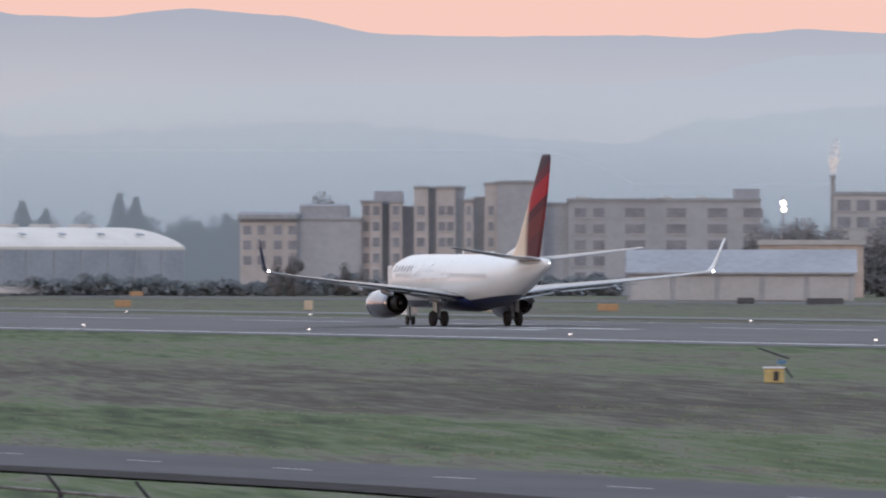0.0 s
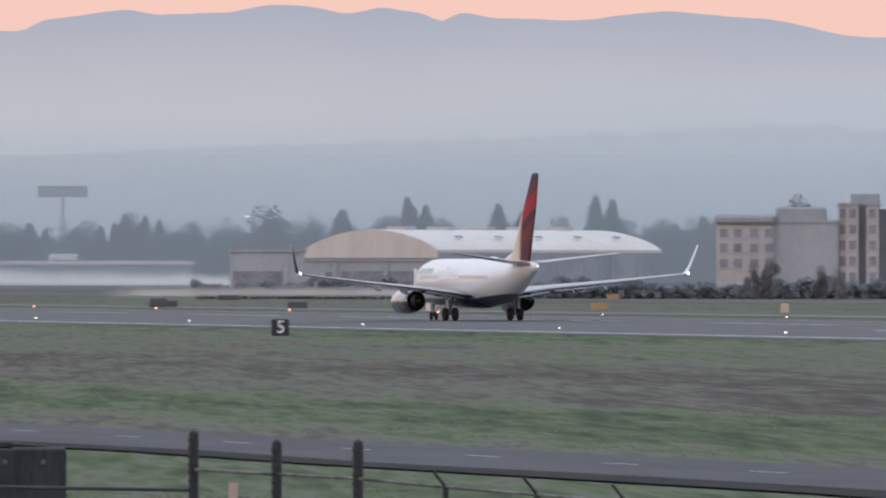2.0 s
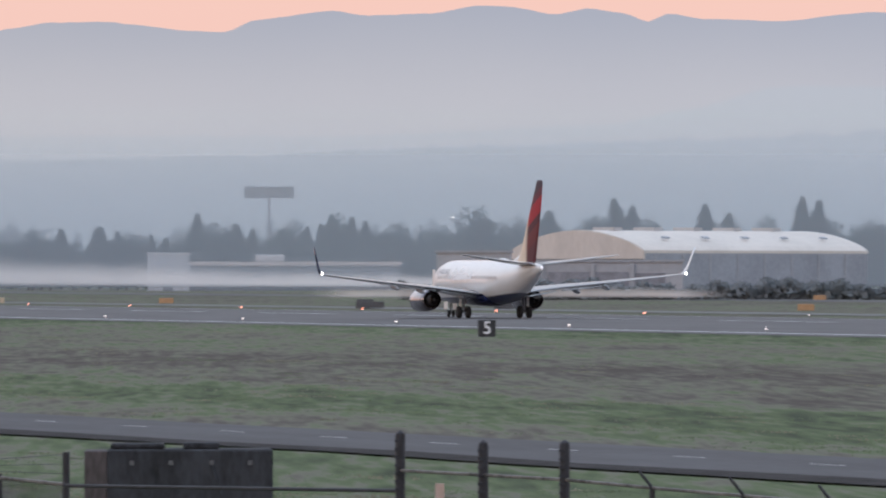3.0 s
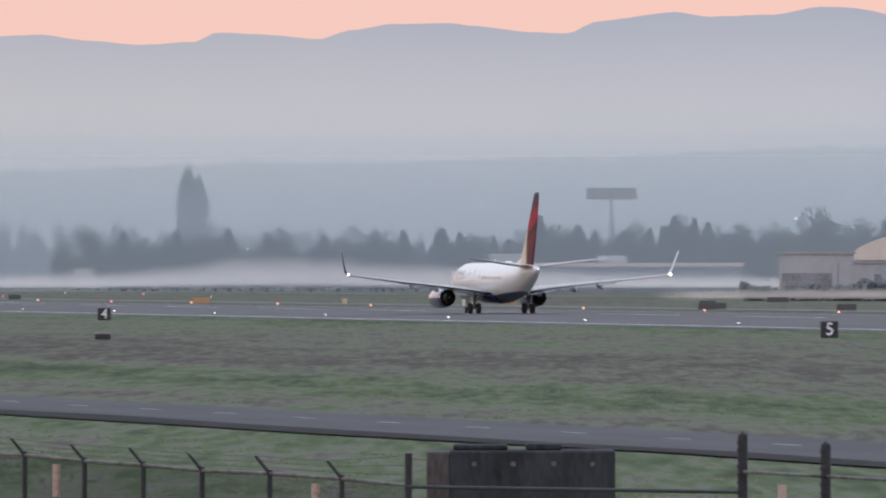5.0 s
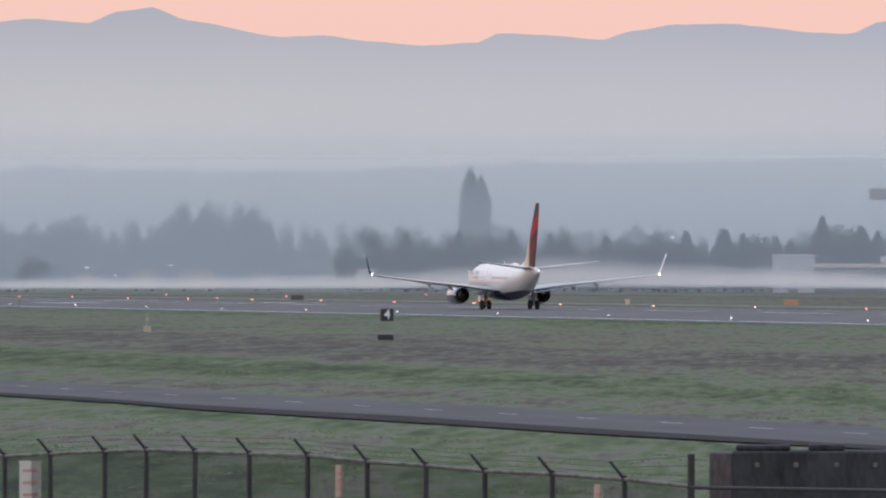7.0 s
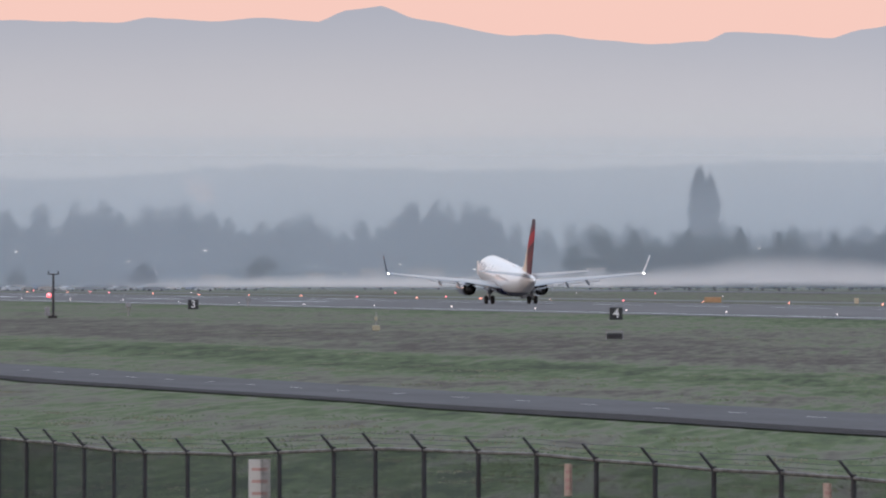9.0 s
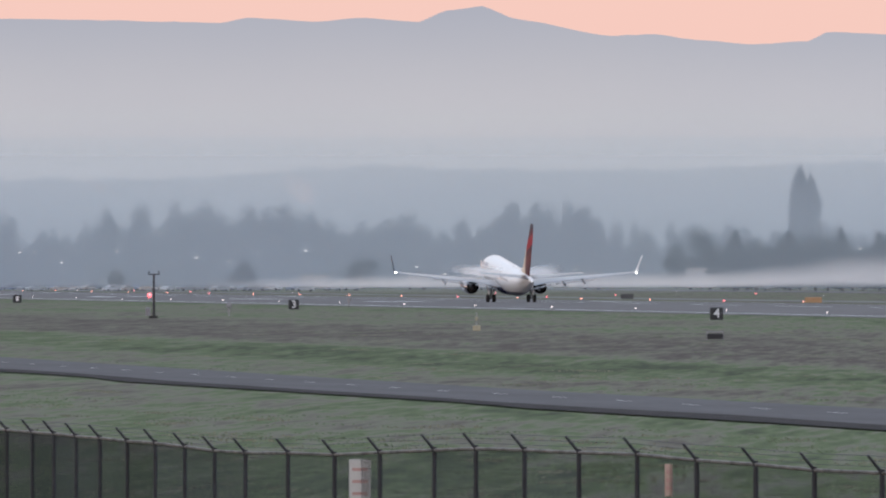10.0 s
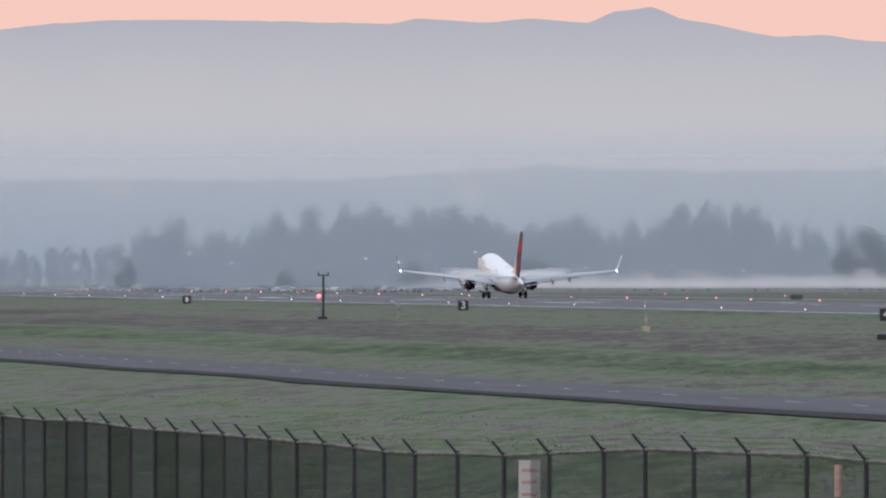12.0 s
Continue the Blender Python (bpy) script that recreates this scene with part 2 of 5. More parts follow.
def road_bend(y):
    """How far the perimeter road strays sideways from its straight line."""
    for (ya, a), (yb, b) in zip(BEND, BEND[1:]):
        if ya <= y <= yb:
            t = (y - ya) / (yb - ya)
            return a + (b - a) * t
    return BEND[-1][1]


def ribbon(name, x0, x1, y0, y1, lift, material, parent=None, label="", wob=0.0, step=20.0, seed=0.0, bent=False):
    """A strip of paving or paint along the runway, following the ground."""
    bm = bmesh.new()
    xs = [x0] + [x for x, _ in PROFILE if x0 < x < x1] + [x1]
    n = max(1, int((y1 - y0) / step))
    last = None
    for j in range(n + 1):
        y = y0 + (y1 - y0) * j / n
        row = []
        for x in xs:
            s = wob * noise.noise(Vector((y * 0.03, x * 0.1, seed))) + wob * 0.5 * noise.noise(Vector((y * 0.17, x, seed)))
            s += road_bend(y) if bent else 0.0
            row.append(bm.verts.new((x + s, y, ground_z(x + s) + lift)))
        if last:
            for i in range(len(xs) - 1):
                bm.faces.new((last[i], last[i + 1], row[i + 1], row[i]))
        last = row
    return part(name, bm, material, parent, label)


def relief(x, y):
    """Gentle swells and shallow ditches of the rough grass; none under the paving."""
    w = min(max((x - 84) / 14, 0), max((200 - x) / 14, 0), 1) if x > 60 else min(max((57 - x) / 12, 0), 1)
    if w <= 0 or y > 2400:
        return 0.0
    return w * (0.17 * noise.noise(Vector((x * 0.055, y * 0.011, 2.0))) + 0.07 * noise.noise(Vector((x * 0.16, y * 0.03, 5.0))))


def build_ground():
    bm = bmesh.new()
    ys = [-600, -100] + list(range(0, 2001, 16)) + [2300, 2700, 3200, 3800, 4400, 4960]
    xs = sorted({x for x, _ in PROFILE} | set(range(0, 60, 4)) | set(range(84, 204, 3)))
    last = None
    for y in ys:
        row = [bm.verts.new((x, y, ground_z(x) + relief(x, y))) for x in xs]
        if last:
            for i in range(len(row) - 1):
                bm.faces.new((last[i], last[i + 1], row[i + 1], row[i]))
        last = row
    g = part("ground", bm, GRASS, smooth=True)
    tagged(g, "flat airfield grass, green with straw-brown swathes", "ground", kind="structure")


def build_paving():
    r = ribbon("runway", 219, 289, 300, 3600, 0.03, ASPHALT, wob=0.4)
    tagged(r, "long grey asphalt runway with white markings", "runway", kind="structure")
    for x0, x1 in ((223.2, 224.1), (283.6, 284.5)):
        s = ribbon("runway_edge_line", x0, x1, 320, 3500, 0.045, LINE, step=60)
        tagged(s, "white painted runway edge line", "marking", kind="structure")
    for k in range(50):
        y = 360 + k * 61.0
        s = ribbon("centre_stripe", 253.5, 254.4, y, y + 36.6, 0.05, LINE, step=40)
        tagged(s, "white runway centreline stripe", "marking", "centreline stripes", "structure")
    for y, xs in ((748, (236.5, 243)), (1570, (236, 240, 268, 272)), (1720, (236, 240, 268, 272)), (1880, (234, 240, 266, 272)), (2060, (236, 240, 268, 272)), (2240, (236, 240, 268, 272))):
        for x in xs:
            s = ribbon("touchdown_bar", x, x + 1.9, y, y + 34, 0.05, LINE, step=40)
            tagged(s, "white painted touchdown bar on the runway", "marking", "touchdown bars", "structure")
    r = ribbon("road", 67.5, 77.5, 60, 2400, 0.03, ROAD, wob=0.35, seed=3.0, bent=True)
    tagged(r, "narrow dark asphalt perimeter road with dashed centre line", "road", kind="structure")
    r = ribbon("verge", 65.6, 68.0, 60, 2400, 0.05, GRAVEL, wob=1.5, seed=9.0, bent=True)
    tagged(r, "dark gravel verge along the perimeter road", "verge", kind="structure")
    for k in range(60):
        y = 190 + k * 12.2
        s = ribbon("road_dash", 73.2, 73.32, y, y + 3.0, 0.045, LINE, step=4, bent=True)
        tagged(s, "short white dash on the perimeter road", "marking", "road dashes", "structure")
    r = ribbon("taxiway", 318, 336, 300, 3600, 0.05, TAXI, wob=1.0, seed=5.0)
    tagged(r, "pale worn strip of taxiway behind the runway", "taxiway", kind="structure")
    r = ribbon("far_taxiway", 470, 500, 300, 3600, 0.05, ASPHALT, wob=1.0, seed=7.0)
    tagged(r, "distant grey taxiway", "taxiway", kind="structure")


def ridge(name, dist, pts, rough, seed, material, label, category="mountain", step=1.2):
    """A far hill line: bearings in mils and heights in metres, eased between, with small unevenness."""
    bm = bmesh.new()
    last = None
    m0, m1 = pts[0][0], pts[-1][0]
    n = int((m1 - m0) / step)
    for i in range(n + 1):
        mil = m0 + (m1 - m0) * i / n
        for (a, za), (b, zb) in zip(pts, pts[1:]):
            if a <= mil <= b:
                t = (mil - a) / (b - a)
                z = za + (zb - za) * (t * t * (3 - 2 * t) * 0.6 + t * 0.4)
                break
        z += rough * (noise.noise(Vector((mil * 0.35, seed, 0))) + 0.6 * noise.noise(Vector((mil * 1.4, seed, 3))) + 0.5 * noise.noise(Vector((mil * 3.1, seed, 6))))
        foot, top = site(mil, dist, -3.0), site(mil, dist + 12, z)
        row = [bm.verts.new(foot), bm.verts.new(top), bm.verts.new(site(mil, dist + 24, -3.0))]
        if last:
            bm.faces.new((last[0], row[0], row[1], last[1]))
            bm.faces.new((last[1], row[1], row[2], last[2]))
        last = row
    ob = part(name, bm, material)
    return tagged(ob, label, category, kind="structure")


def build_hills():
    far = [(21.6, 106.1), (99.1, 110.5), (104.1, 113.0), (109.1, 114.5), (115.6, 114.7), (124.1, 114.0), (133.7, 113.0), (136.2, 115.2), (142.2, 113.5), (145.7, 115.2), (151.2, 113.5), (153.7, 118.4),
           (156.7, 120.4), (159.7, 114.7), (168.2, 107.3), (171.7, 108.1), (176.1, 105.4), (180.6, 103.6), (185.6, 104.9), (187.3, 109.1), (191.6, 108.1), (196.6, 106.1), (199.1, 109.8), (203.1, 112.8),
           (208.1, 113.0), (215.6, 109.1), (218.6, 108.6), (221.1, 114.0), (228.1, 117.9), (231.1, 116.0), (236.7, 116.7), (240.8, 120.2), (243.7, 119.7), (247.7, 116.5), (250.7, 118.9), (253.7, 117.2),
           (255.9, 113.0), (257.7, 116.7), (260.7, 114.5), (267.7, 113.3), (273.2, 116.2), (275.5, 117.4), (284.2, 114.2), (293.2, 105.9), (301.6, 105.1), (315.6, 105.6), (321.0, 104.4), (325.5, 106.4),
           (330.0, 108.3), (337.4, 106.4), (421.6, 103.6)]
    # each ridge's haze and daylight are put into its glowing colours
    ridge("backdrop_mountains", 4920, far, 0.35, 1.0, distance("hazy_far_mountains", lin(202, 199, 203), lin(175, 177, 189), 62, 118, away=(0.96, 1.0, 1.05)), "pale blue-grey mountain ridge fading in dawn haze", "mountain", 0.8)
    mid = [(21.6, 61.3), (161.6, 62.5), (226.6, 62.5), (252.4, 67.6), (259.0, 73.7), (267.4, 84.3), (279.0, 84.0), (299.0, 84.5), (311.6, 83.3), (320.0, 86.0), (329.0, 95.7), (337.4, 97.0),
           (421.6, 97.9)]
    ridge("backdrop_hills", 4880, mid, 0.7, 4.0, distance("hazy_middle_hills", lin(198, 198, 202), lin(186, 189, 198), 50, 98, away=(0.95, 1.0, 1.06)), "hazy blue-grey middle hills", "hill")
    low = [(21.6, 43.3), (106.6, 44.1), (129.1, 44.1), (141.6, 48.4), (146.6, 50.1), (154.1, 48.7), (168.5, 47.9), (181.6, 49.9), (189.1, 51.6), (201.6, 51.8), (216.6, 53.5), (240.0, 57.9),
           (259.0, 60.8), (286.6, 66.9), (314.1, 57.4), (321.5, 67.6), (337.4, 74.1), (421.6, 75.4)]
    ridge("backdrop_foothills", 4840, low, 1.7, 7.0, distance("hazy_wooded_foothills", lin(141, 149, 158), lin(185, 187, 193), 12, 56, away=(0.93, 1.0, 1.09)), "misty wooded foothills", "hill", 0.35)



# ---- the airliner ----
def tube_rings():
    """Fuselage sections: distance from the nose, half width, half height, height of the middle."""
    sec = [(0.6, 0.05, 0.05, -0.55), (0.8, 0.45, 0.42, -0.52), (1.3, 0.85, 0.80, -0.45), (2.0, 1.22, 1.18, -0.34), (2.9, 1.52, 1.55, -0.18), (3.9, 1.74, 1.82, -0.05),
           (5.4, 1.86, 1.97, 0.0), (7.0, 1.88, 2.0, 0.0), (24.0, 1.88, 2.0, 0.0), (26.5, 1.84, 1.90, 0.08), (29.0, 1.66, 1.66, 0.28), (31.5, 1.36, 1.34, 0.56),
           (34.0, 0.98, 0.98, 0.86), (36.2, 0.58, 0.60, 1.12), (37.6, 0.30, 0.34, 1.28), (38.1, 0.16, 0.20, 1.33)]
    out = []
    for (a, b) in zip(sec, sec[1:]):
        k = max(1, int((b[0] - a[0]) / 1.0))
        for i in range(k):
            t = i / k
            out.append([a[j] + (b[j] - a[j]) * t for j in range(4)])
    out.append(list(sec[-1]))
    return out


NOSE = 20.3      # the nose's distance ahead of the main wheels
WROOT = 19.4     # datum of the wings and engines
AXIS = 3.28      # height of the fuselage axis


def airfoil(x, le, chord, z, thick, side_up=None, n=9):
    """A closed wing section across x (or, for the fin, across z), leading edge at le, running aft."""
    pts = []
    prof = [(0.0, 0.0), (0.02, 0.22), (0.1, 0.42), (0.3, 0.5), (0.6, 0.34), (0.85, 0.13), (1.0, 0.012)]
    loop = [(c, t) for c, t in prof] + [(c, -t * 0.8) for c, t in reversed(prof[1:])]
    for c, t in loop:
        d = t * thick * chord
        if side_up is None:
            pts.append((x, le - c * chord, z + d))
        else:
            pts.append((x + d, le - c * chord, z))
    return pts


def surface(stations, side_up=None):
    bm = bmesh.new()
    return rings(bm, [airfoil(*s, side_up=side_up) for s in stations])


def fin_material():
    """Tail paint: navy with red swept panels and a white foot, which has warm lamplight painted in."""
    m = bpy.data.materials.new("tail_paint_lit_foot")
    m.use_nodes = True
    n, l = m.node_tree.nodes, m.node_tree.links
    b = n["Principled BSDF"]
    tc = n.new("ShaderNodeTexCoord")
    sp = n.new("ShaderNodeSeparateXYZ")
    l.new(tc.outputs["Object"], sp.inputs[0])
    mr = n.new("ShaderNodeMapRange")
    mr.inputs["From Min"].default_value, mr.inputs["From Max"].default_value = 5.0, 12.5
    wave = n.new("ShaderNodeMath")
    wave.operation = 'MULTIPLY_ADD'
    wave.inputs[1].default_value = 0.35
    l.new(sp.outputs["Y"], wave.inputs[0])
    l.new(sp.outputs["Z"], wave.inputs[2])
    add = n.new("ShaderNodeMath")
    add.operation = 'ADD'
    add.inputs[1].default_value = 5.2
    l.new(wave.outputs[0], add.inputs[0])
    l.new(add.outputs[0], mr.inputs["Value"])
    rp = n.new("ShaderNodeValToRGB")
    rp.color_ramp.interpolation = 'CONSTANT'
    el = rp.color_ramp.elements
    el[0].position, el[0].color = 0.0, (0.105, 0.028, 0.034, 1)
    el[1].position, el[1].color = 0.78, (0.055, 0.030, 0.045, 1)
    for p, c in ((0.22, (0.15, 0.030, 0.032, 1)), (0.40, (0.085, 0.018, 0.028, 1)), (0.50, (0.36, 0.018, 0.03, 1)), (0.68, (0.12, 0.02, 0.035, 1))):
        e = el.new(p)
        e.color = c
    l.new(mr.outputs[0], rp.inputs["Fac"])
    # white leading part, narrowing upwards; the logo lamp's warm light is in its colour
    lead = n.new("ShaderNodeMath")
    lead.operation = 'MULTIPLY_ADD'
    lead.inputs[1].default_value = -0.159
    back = n.new("ShaderNodeMath")
    back.operation = 'MULTIPLY'
    back.inputs[1].default_value = -1.0
    l.new(sp.outputs["Y"], back.inputs[0])
    l.new(sp.outputs["Z"], lead.inputs[0])
    l.new(back.outputs[0], lead.inputs[2])
    edge = n.new("ShaderNodeMapRange")
    edge.inputs["From Min"].default_value, edge.inputs["From Max"].default_value = 11.4, 12.3
    edge.inputs["To Min"].default_value, edge.inputs["To Max"].default_value = 1.0, 0.0
    l.new(lead.outputs[0], edge.inputs["Value"])
    mx = n.new("ShaderNodeMix")
    mx.data_type = 'RGBA'
    l.new(edge.outputs[0], mx.inputs["Factor"])
    l.new(rp.outputs["Color"], mx.inputs["A"])
    mx.inputs["B"].default_value = (0.74, 0.60, 0.47, 1)
    l.new(mx.outputs["Result"], b.inputs["Base Color"])
    b.inputs["Roughness"].default_value = 0.55
    b.inputs["Specular IOR Level"].default_value = 0.25
    return m


def fuselage_material():
    """White gloss paint above a smooth navy belly line that climbs towards the tail."""
    m = WHITE.copy()
    m.name = "fuselage_paint"
    n, l = m.node_tree.nodes, m.node_tree.links
    b = n["Principled BSDF"]
    tc = n.new("ShaderNodeTexCoord")
    sp = n.new("ShaderNodeSeparateXYZ")
    l.new(tc.outputs["Object"], sp.inputs[0])
    line = n.new("ShaderNodeMapRange")
    line.interpolation_type = 'SMOOTHSTEP'
    line.inputs["From Min"].default_value, line.inputs["From Max"].default_value = NOSE - 20, NOSE - 37
    line.inputs["To Min"].default_value, line.inputs["To Max"].default_value = AXIS - 1.42, AXIS - 0.75
    l.new(sp.outputs["Y"], line.inputs["Value"])
    cmp = n.new("ShaderNodeMath")
    cmp.operation = 'LESS_THAN'
    l.new(sp.outputs["Z"], cmp.inputs[0])
    l.new(line.outputs[0], cmp.inputs[1])
    mx = n.new("ShaderNodeMix")
    mx.data_type = 'RGBA'
    src = b.inputs["Base Color"].links[0].from_socket
    l.new(cmp.outputs[0], mx.inputs["Factor"])
    l.new(src, mx.inputs["A"])
    mx.inputs["B"].default_value = (0.012, 0.020, 0.075, 1)
    l.new(mx.outputs["Result"], b.inputs["Base Color"])
    return m


def build_airliner():
    plane = thing("airliner", "white twin-engined airliner with navy belly and red tail taking off", "airplane")
    # fuselage with a navy belly
    bm = bmesh.new()
    st = [oval(0, NOSE - s, AXIS + z, rx, rz, 32) for s, rx, rz, z in tube_rings()]
    rings(bm, st)
    part("fuselage", bm, fuselage_material(), plane, "white fuselage with navy belly", True)
    # belly fairing
    bm = bmesh.new()
    rings(bm, [oval(0, NOSE - s, AXIS - 1.35, rx, rz, 20) for s, rx, rz in ((12.2, 0.6, 0.3), (13.5, 1.6, 0.72), (15.5, 2.05, 0.88), (20.5, 2.05, 0.9), (22.5, 1.6, 0.75), (24.2, 0.6, 0.35))])
    part("belly_fairing", bm, NAVY, plane, "", True)
    # windows
    src = None
    for side in (-1, 1):
        for k in range(44):
            y = NOSE - 6.2 - k * 0.52
            if src is None:
                bm = bmesh.new()
                box(bm, -0.012, 0.012, -0.12, 0.12, -0.17, 0.17, 0.01)
                src = part("cabin_window", bm, CABIN_GLASS, plane)
                ob = src
            else:
                ob = new("cabin_window", src.data)
                ob.parent = plane
            ob.location = (side * 1.862, y, AXIS + 0.42)
    for k, (dx, w) in enumerate(((0.0, 0.12), (0.8, 0.13), (1.6, 0.12), (2.4, 0.12), (3.2, 0.13), (4.0, 0.12))):
        bm = boxed(-0.01, 0.01, -w / 2, w / 2, -0.27, 0.27, bevel=0.006)
        ob = part("title_mark", bm, NAVY, plane, "plain navy mark on the forward fuselage")
        ob.location, ob.rotation_euler = (-1.70, NOSE - 5.6 - dx, AXIS + 0.93), (0, 0.5, 0)
    bm = boxed(-1.05, 1.05, -0.35, 0.35, -0.26, 0.26, bevel=0.1)
    ob = part("cockpit_window", bm, GLASS_DARK, plane)
    ob.location, ob.rotation_euler = (0, NOSE - 2.05, AXIS + 0.62), (-0.6, 0, 0)
    for aft in (4.4,):
        bm = boxed(-0.015, 0.015, -0.42, 0.42, -0.9, 0.9, bevel=0.01)
        ob = part("cabin_door", bm, WHITE, plane)
        ob.location = (-1.80 if aft < 10 else -1.44, NOSE - aft, AXIS + 0.25)
        ob.rotation_euler = (0, 0, -0.13 if aft > 10 else 0.06)
    # wings, winglets, flaps and fairings
    for s, nm in ((-1, "left_wing"), (1, "right_wing")):
        span = [(1.2, 13.0, 8.6, 2.15, 0.12), (2.2, 13.7, 7.6, 2.25, 0.12), (5.6, 15.6, 5.0, 2.72, 0.11), (10.5, 18.25, 3.4, 3.22, 0.10), (15.2, 20.75, 2.1, 3.74, 0.10), (16.8, 21.6, 1.65, 3.95, 0.10)]
        wing = part(nm, surface([(s * x, WROOT - le, ch, z, th) for x, le, ch, z, th in span]), WING, plane, "pale grey swept wing", True)
        part("leading_edge", surface([(s * x, WROOT - le + 0.05, ch * 0.1, z, th * 5) for x, le, ch, z, th in span[1:]]), METAL, wing, "bare metal slat", True)
        for i, (x, le, ch, z, th) in enumerate(((2.4, 21.0, 1.5, 2.05, 0.12), (6.0, 20.6, 1.2, 2.62, 0.12))):
            x2, le2, ch2, z2 = ((5.4, 20.55, 1.25, 2.52), (11.4, 22.05, 0.85, 3.18))[i]
            part("flap", surface([(s * x, WROOT - le, ch, z - 0.12, th), (s * x2, WROOT - le2, ch2, z2 - 0.1, th)]), WING, wing, "", True)
        for x, aft, z in ((3.6, 20.6, 2.15), (7.3, 20.8, 2.62), (9.9, 21.6, 2.92)):
            bm = bmesh.new()
            rings(bm, [oval(s * x, WROOT - aft - d, z - 0.12 - 0.1 * d, r, r * 1.4, 8) for d, r in ((-1.6, 0.03), (-0.8, 0.16), (0.4, 0.18), (1.3, 0.12), (1.9, 0.02))])
            part("flap_fairing", bm, WING, wing, "", True)
        wl_st = [(16.8, 21.6, 1.65, 3.95), (17.1, 21.95, 1.3, 4.12), (17.32, 22.4, 1.0, 4.6), (17.55, 22.95, 0.72, 5.4), (17.85, 23.45, 0.42, 6.4)]
        bm = bmesh.new()
        rings(bm, [[(s * x + s * q * 0.05, WROOT - le - c * ch, z - q * 0.03) for c, q in ((0, 0), (0.25, 1), (0.7, 0.8), (1, 0), (0.7, -0.8), (0.25, -1))] for x, le, ch, z in wl_st])
        part("winglet", bm, NAVY if s < 0 else WHITE, wing, "navy winglet" if s < 0 else "pale winglet", True)
        bm = bmesh.new()
        bmesh.ops.create_icosphere(bm, subdivisions=2, radius=0.09, matrix=Matrix.Translation((s * 17.05, WROOT - 23.5, 4.02)))
        part("wingtip_light", bm, glow("wingtip_lamp", (1.0, 0.93, 0.88), 14.0), wing, "bright white wingtip light", True)
        # engine
        eng = new("engine")
        eng.parent = plane
        ex, ez = s * 4.83, 1.58
        bm = bmesh.new()
        rings(bm, [oval(ex, WROOT - a, ez + dz, r, r * 0.96, 28) for a, r, dz in ((11.5, 0.86, 0), (11.0, 0.94, 0), (10.85, 1.0, 0), (10.95, 1.06, 0), (11.8, 1.13, 0.02), (13.2, 1.12, 0.04), (14.6, 0.97, 0.06), (15.4, 0.84, 0.08), (15.35, 0.78, 0.08), (14.8, 0.76, 0.08))])
        part("nacelle", bm, NACELLE, eng, "dark glossy engine nacelle", True)
        bm = bmesh.new()
        rings(bm, [oval(ex, WROOT - a, ez, r, r * 0.96, 28) for a, r in ((11.25, 0.93), (10.86, 0.97), (10.80, 1.01), (10.9, 1.07), (11.2, 1.095))])
        part("inlet_lip", bm, METAL, eng, "polished inlet lip", True)
        bm = bmesh.new()
        rings(bm, [oval(ex, WROOT - a, ez + 0.08, r, r, 20) for a, r in ((14.6, 0.66), (15.6, 0.56), (16.4, 0.42), (16.38, 0.36), (15.8, 0.36))])
        rings(bm, [oval(ex, WROOT - a, ez + 0.08, r, r, 12) for a, r in ((15.6, 0.3), (16.4, 0.25), (17.0, 0.05))])
        part("exhaust_nozzle", bm, NOZZLE, eng, "sooty metal exhaust", True)
        bm = bmesh.new()
        rings(bm, [airfoil(ex, WROOT - 11.9, 5.6, 2.45, 0.07, True), airfoil(ex, WROOT - 13.0, 5.2, 2.75, 0.06, True)])
        bmesh.ops.translate(bm, verts=bm.verts, vec=(0, 0, -0.02))
        part("pylon", bm, WING, eng, "", True)
        # main gear
        leg = new("main_gear")
        leg.parent = plane
        bm = rod(bmesh.new(), (s * 2.86, 0, 0.55), (s * 2.75, 0.05, 2.3), 0.12, 0.15, 10)
        rod(bm, (s * 2.3, 0, 0.56), (s * 3.42, 0, 0.56), 0.08, n=8)
        rod(bm, (s * 2.86, 0.02, 1.2), (s * 1.9, 0.02, 2.1), 0.06, n=6)
        part("strut", bm, STEEL, leg)
        bm = boxed(s * 3.16 - 0.03, s * 3.16 + 0.03, -0.42, 0.42, 1.0, 2.1, bevel=0.02)
        part("gear_door", bm, WHITE, leg)
        for wx in (2.43, 3.29):
            wheel(leg, s * wx, 0.0, 0.56, 0.40)
    leg = new("nose_gear")
    leg.parent = plane
    bm = rod(bmesh.new(), (0, 16.6, 0.34), (0, 16.75, 1.9), 0.07, 0.1, 8)
    rod(bm, (-0.34, 16.6, 0.34), (0.34, 16.6, 0.34), 0.05, n=6)
    part("strut", bm, STEEL, leg)
    for s in (-1, 1):
        wheel(leg, s * 0.22, 16.6, 0.34, 0.2)
        bm = boxed(s * 0.42 - 0.015, s * 0.42 + 0.015, 16.1, 17.6, 0.75, 1.45, bevel=0.01)
        part("gear_door", bm, WHITE, leg)
    # tail
    fin = surface([(0, NOSE - 28.0, 7.6, 4.75, 0.05), (0, NOSE - 29.6, 6.4, 5.3, 0.07), (0, NOSE - 30.9, 5.5, 6.3, 0.09), (0, NOSE - 33.9, 3.9, 9.6, 0.09), (0, NOSE - 36.2, 2.3, 12.2, 0.09), (0, NOSE - 36.55, 1.7, 12.45, 0.05)], True)
    part("tail_fin", fin, fin_material(), plane, "tail fin in red and navy with a white foot, warm lamplight painted in", True)
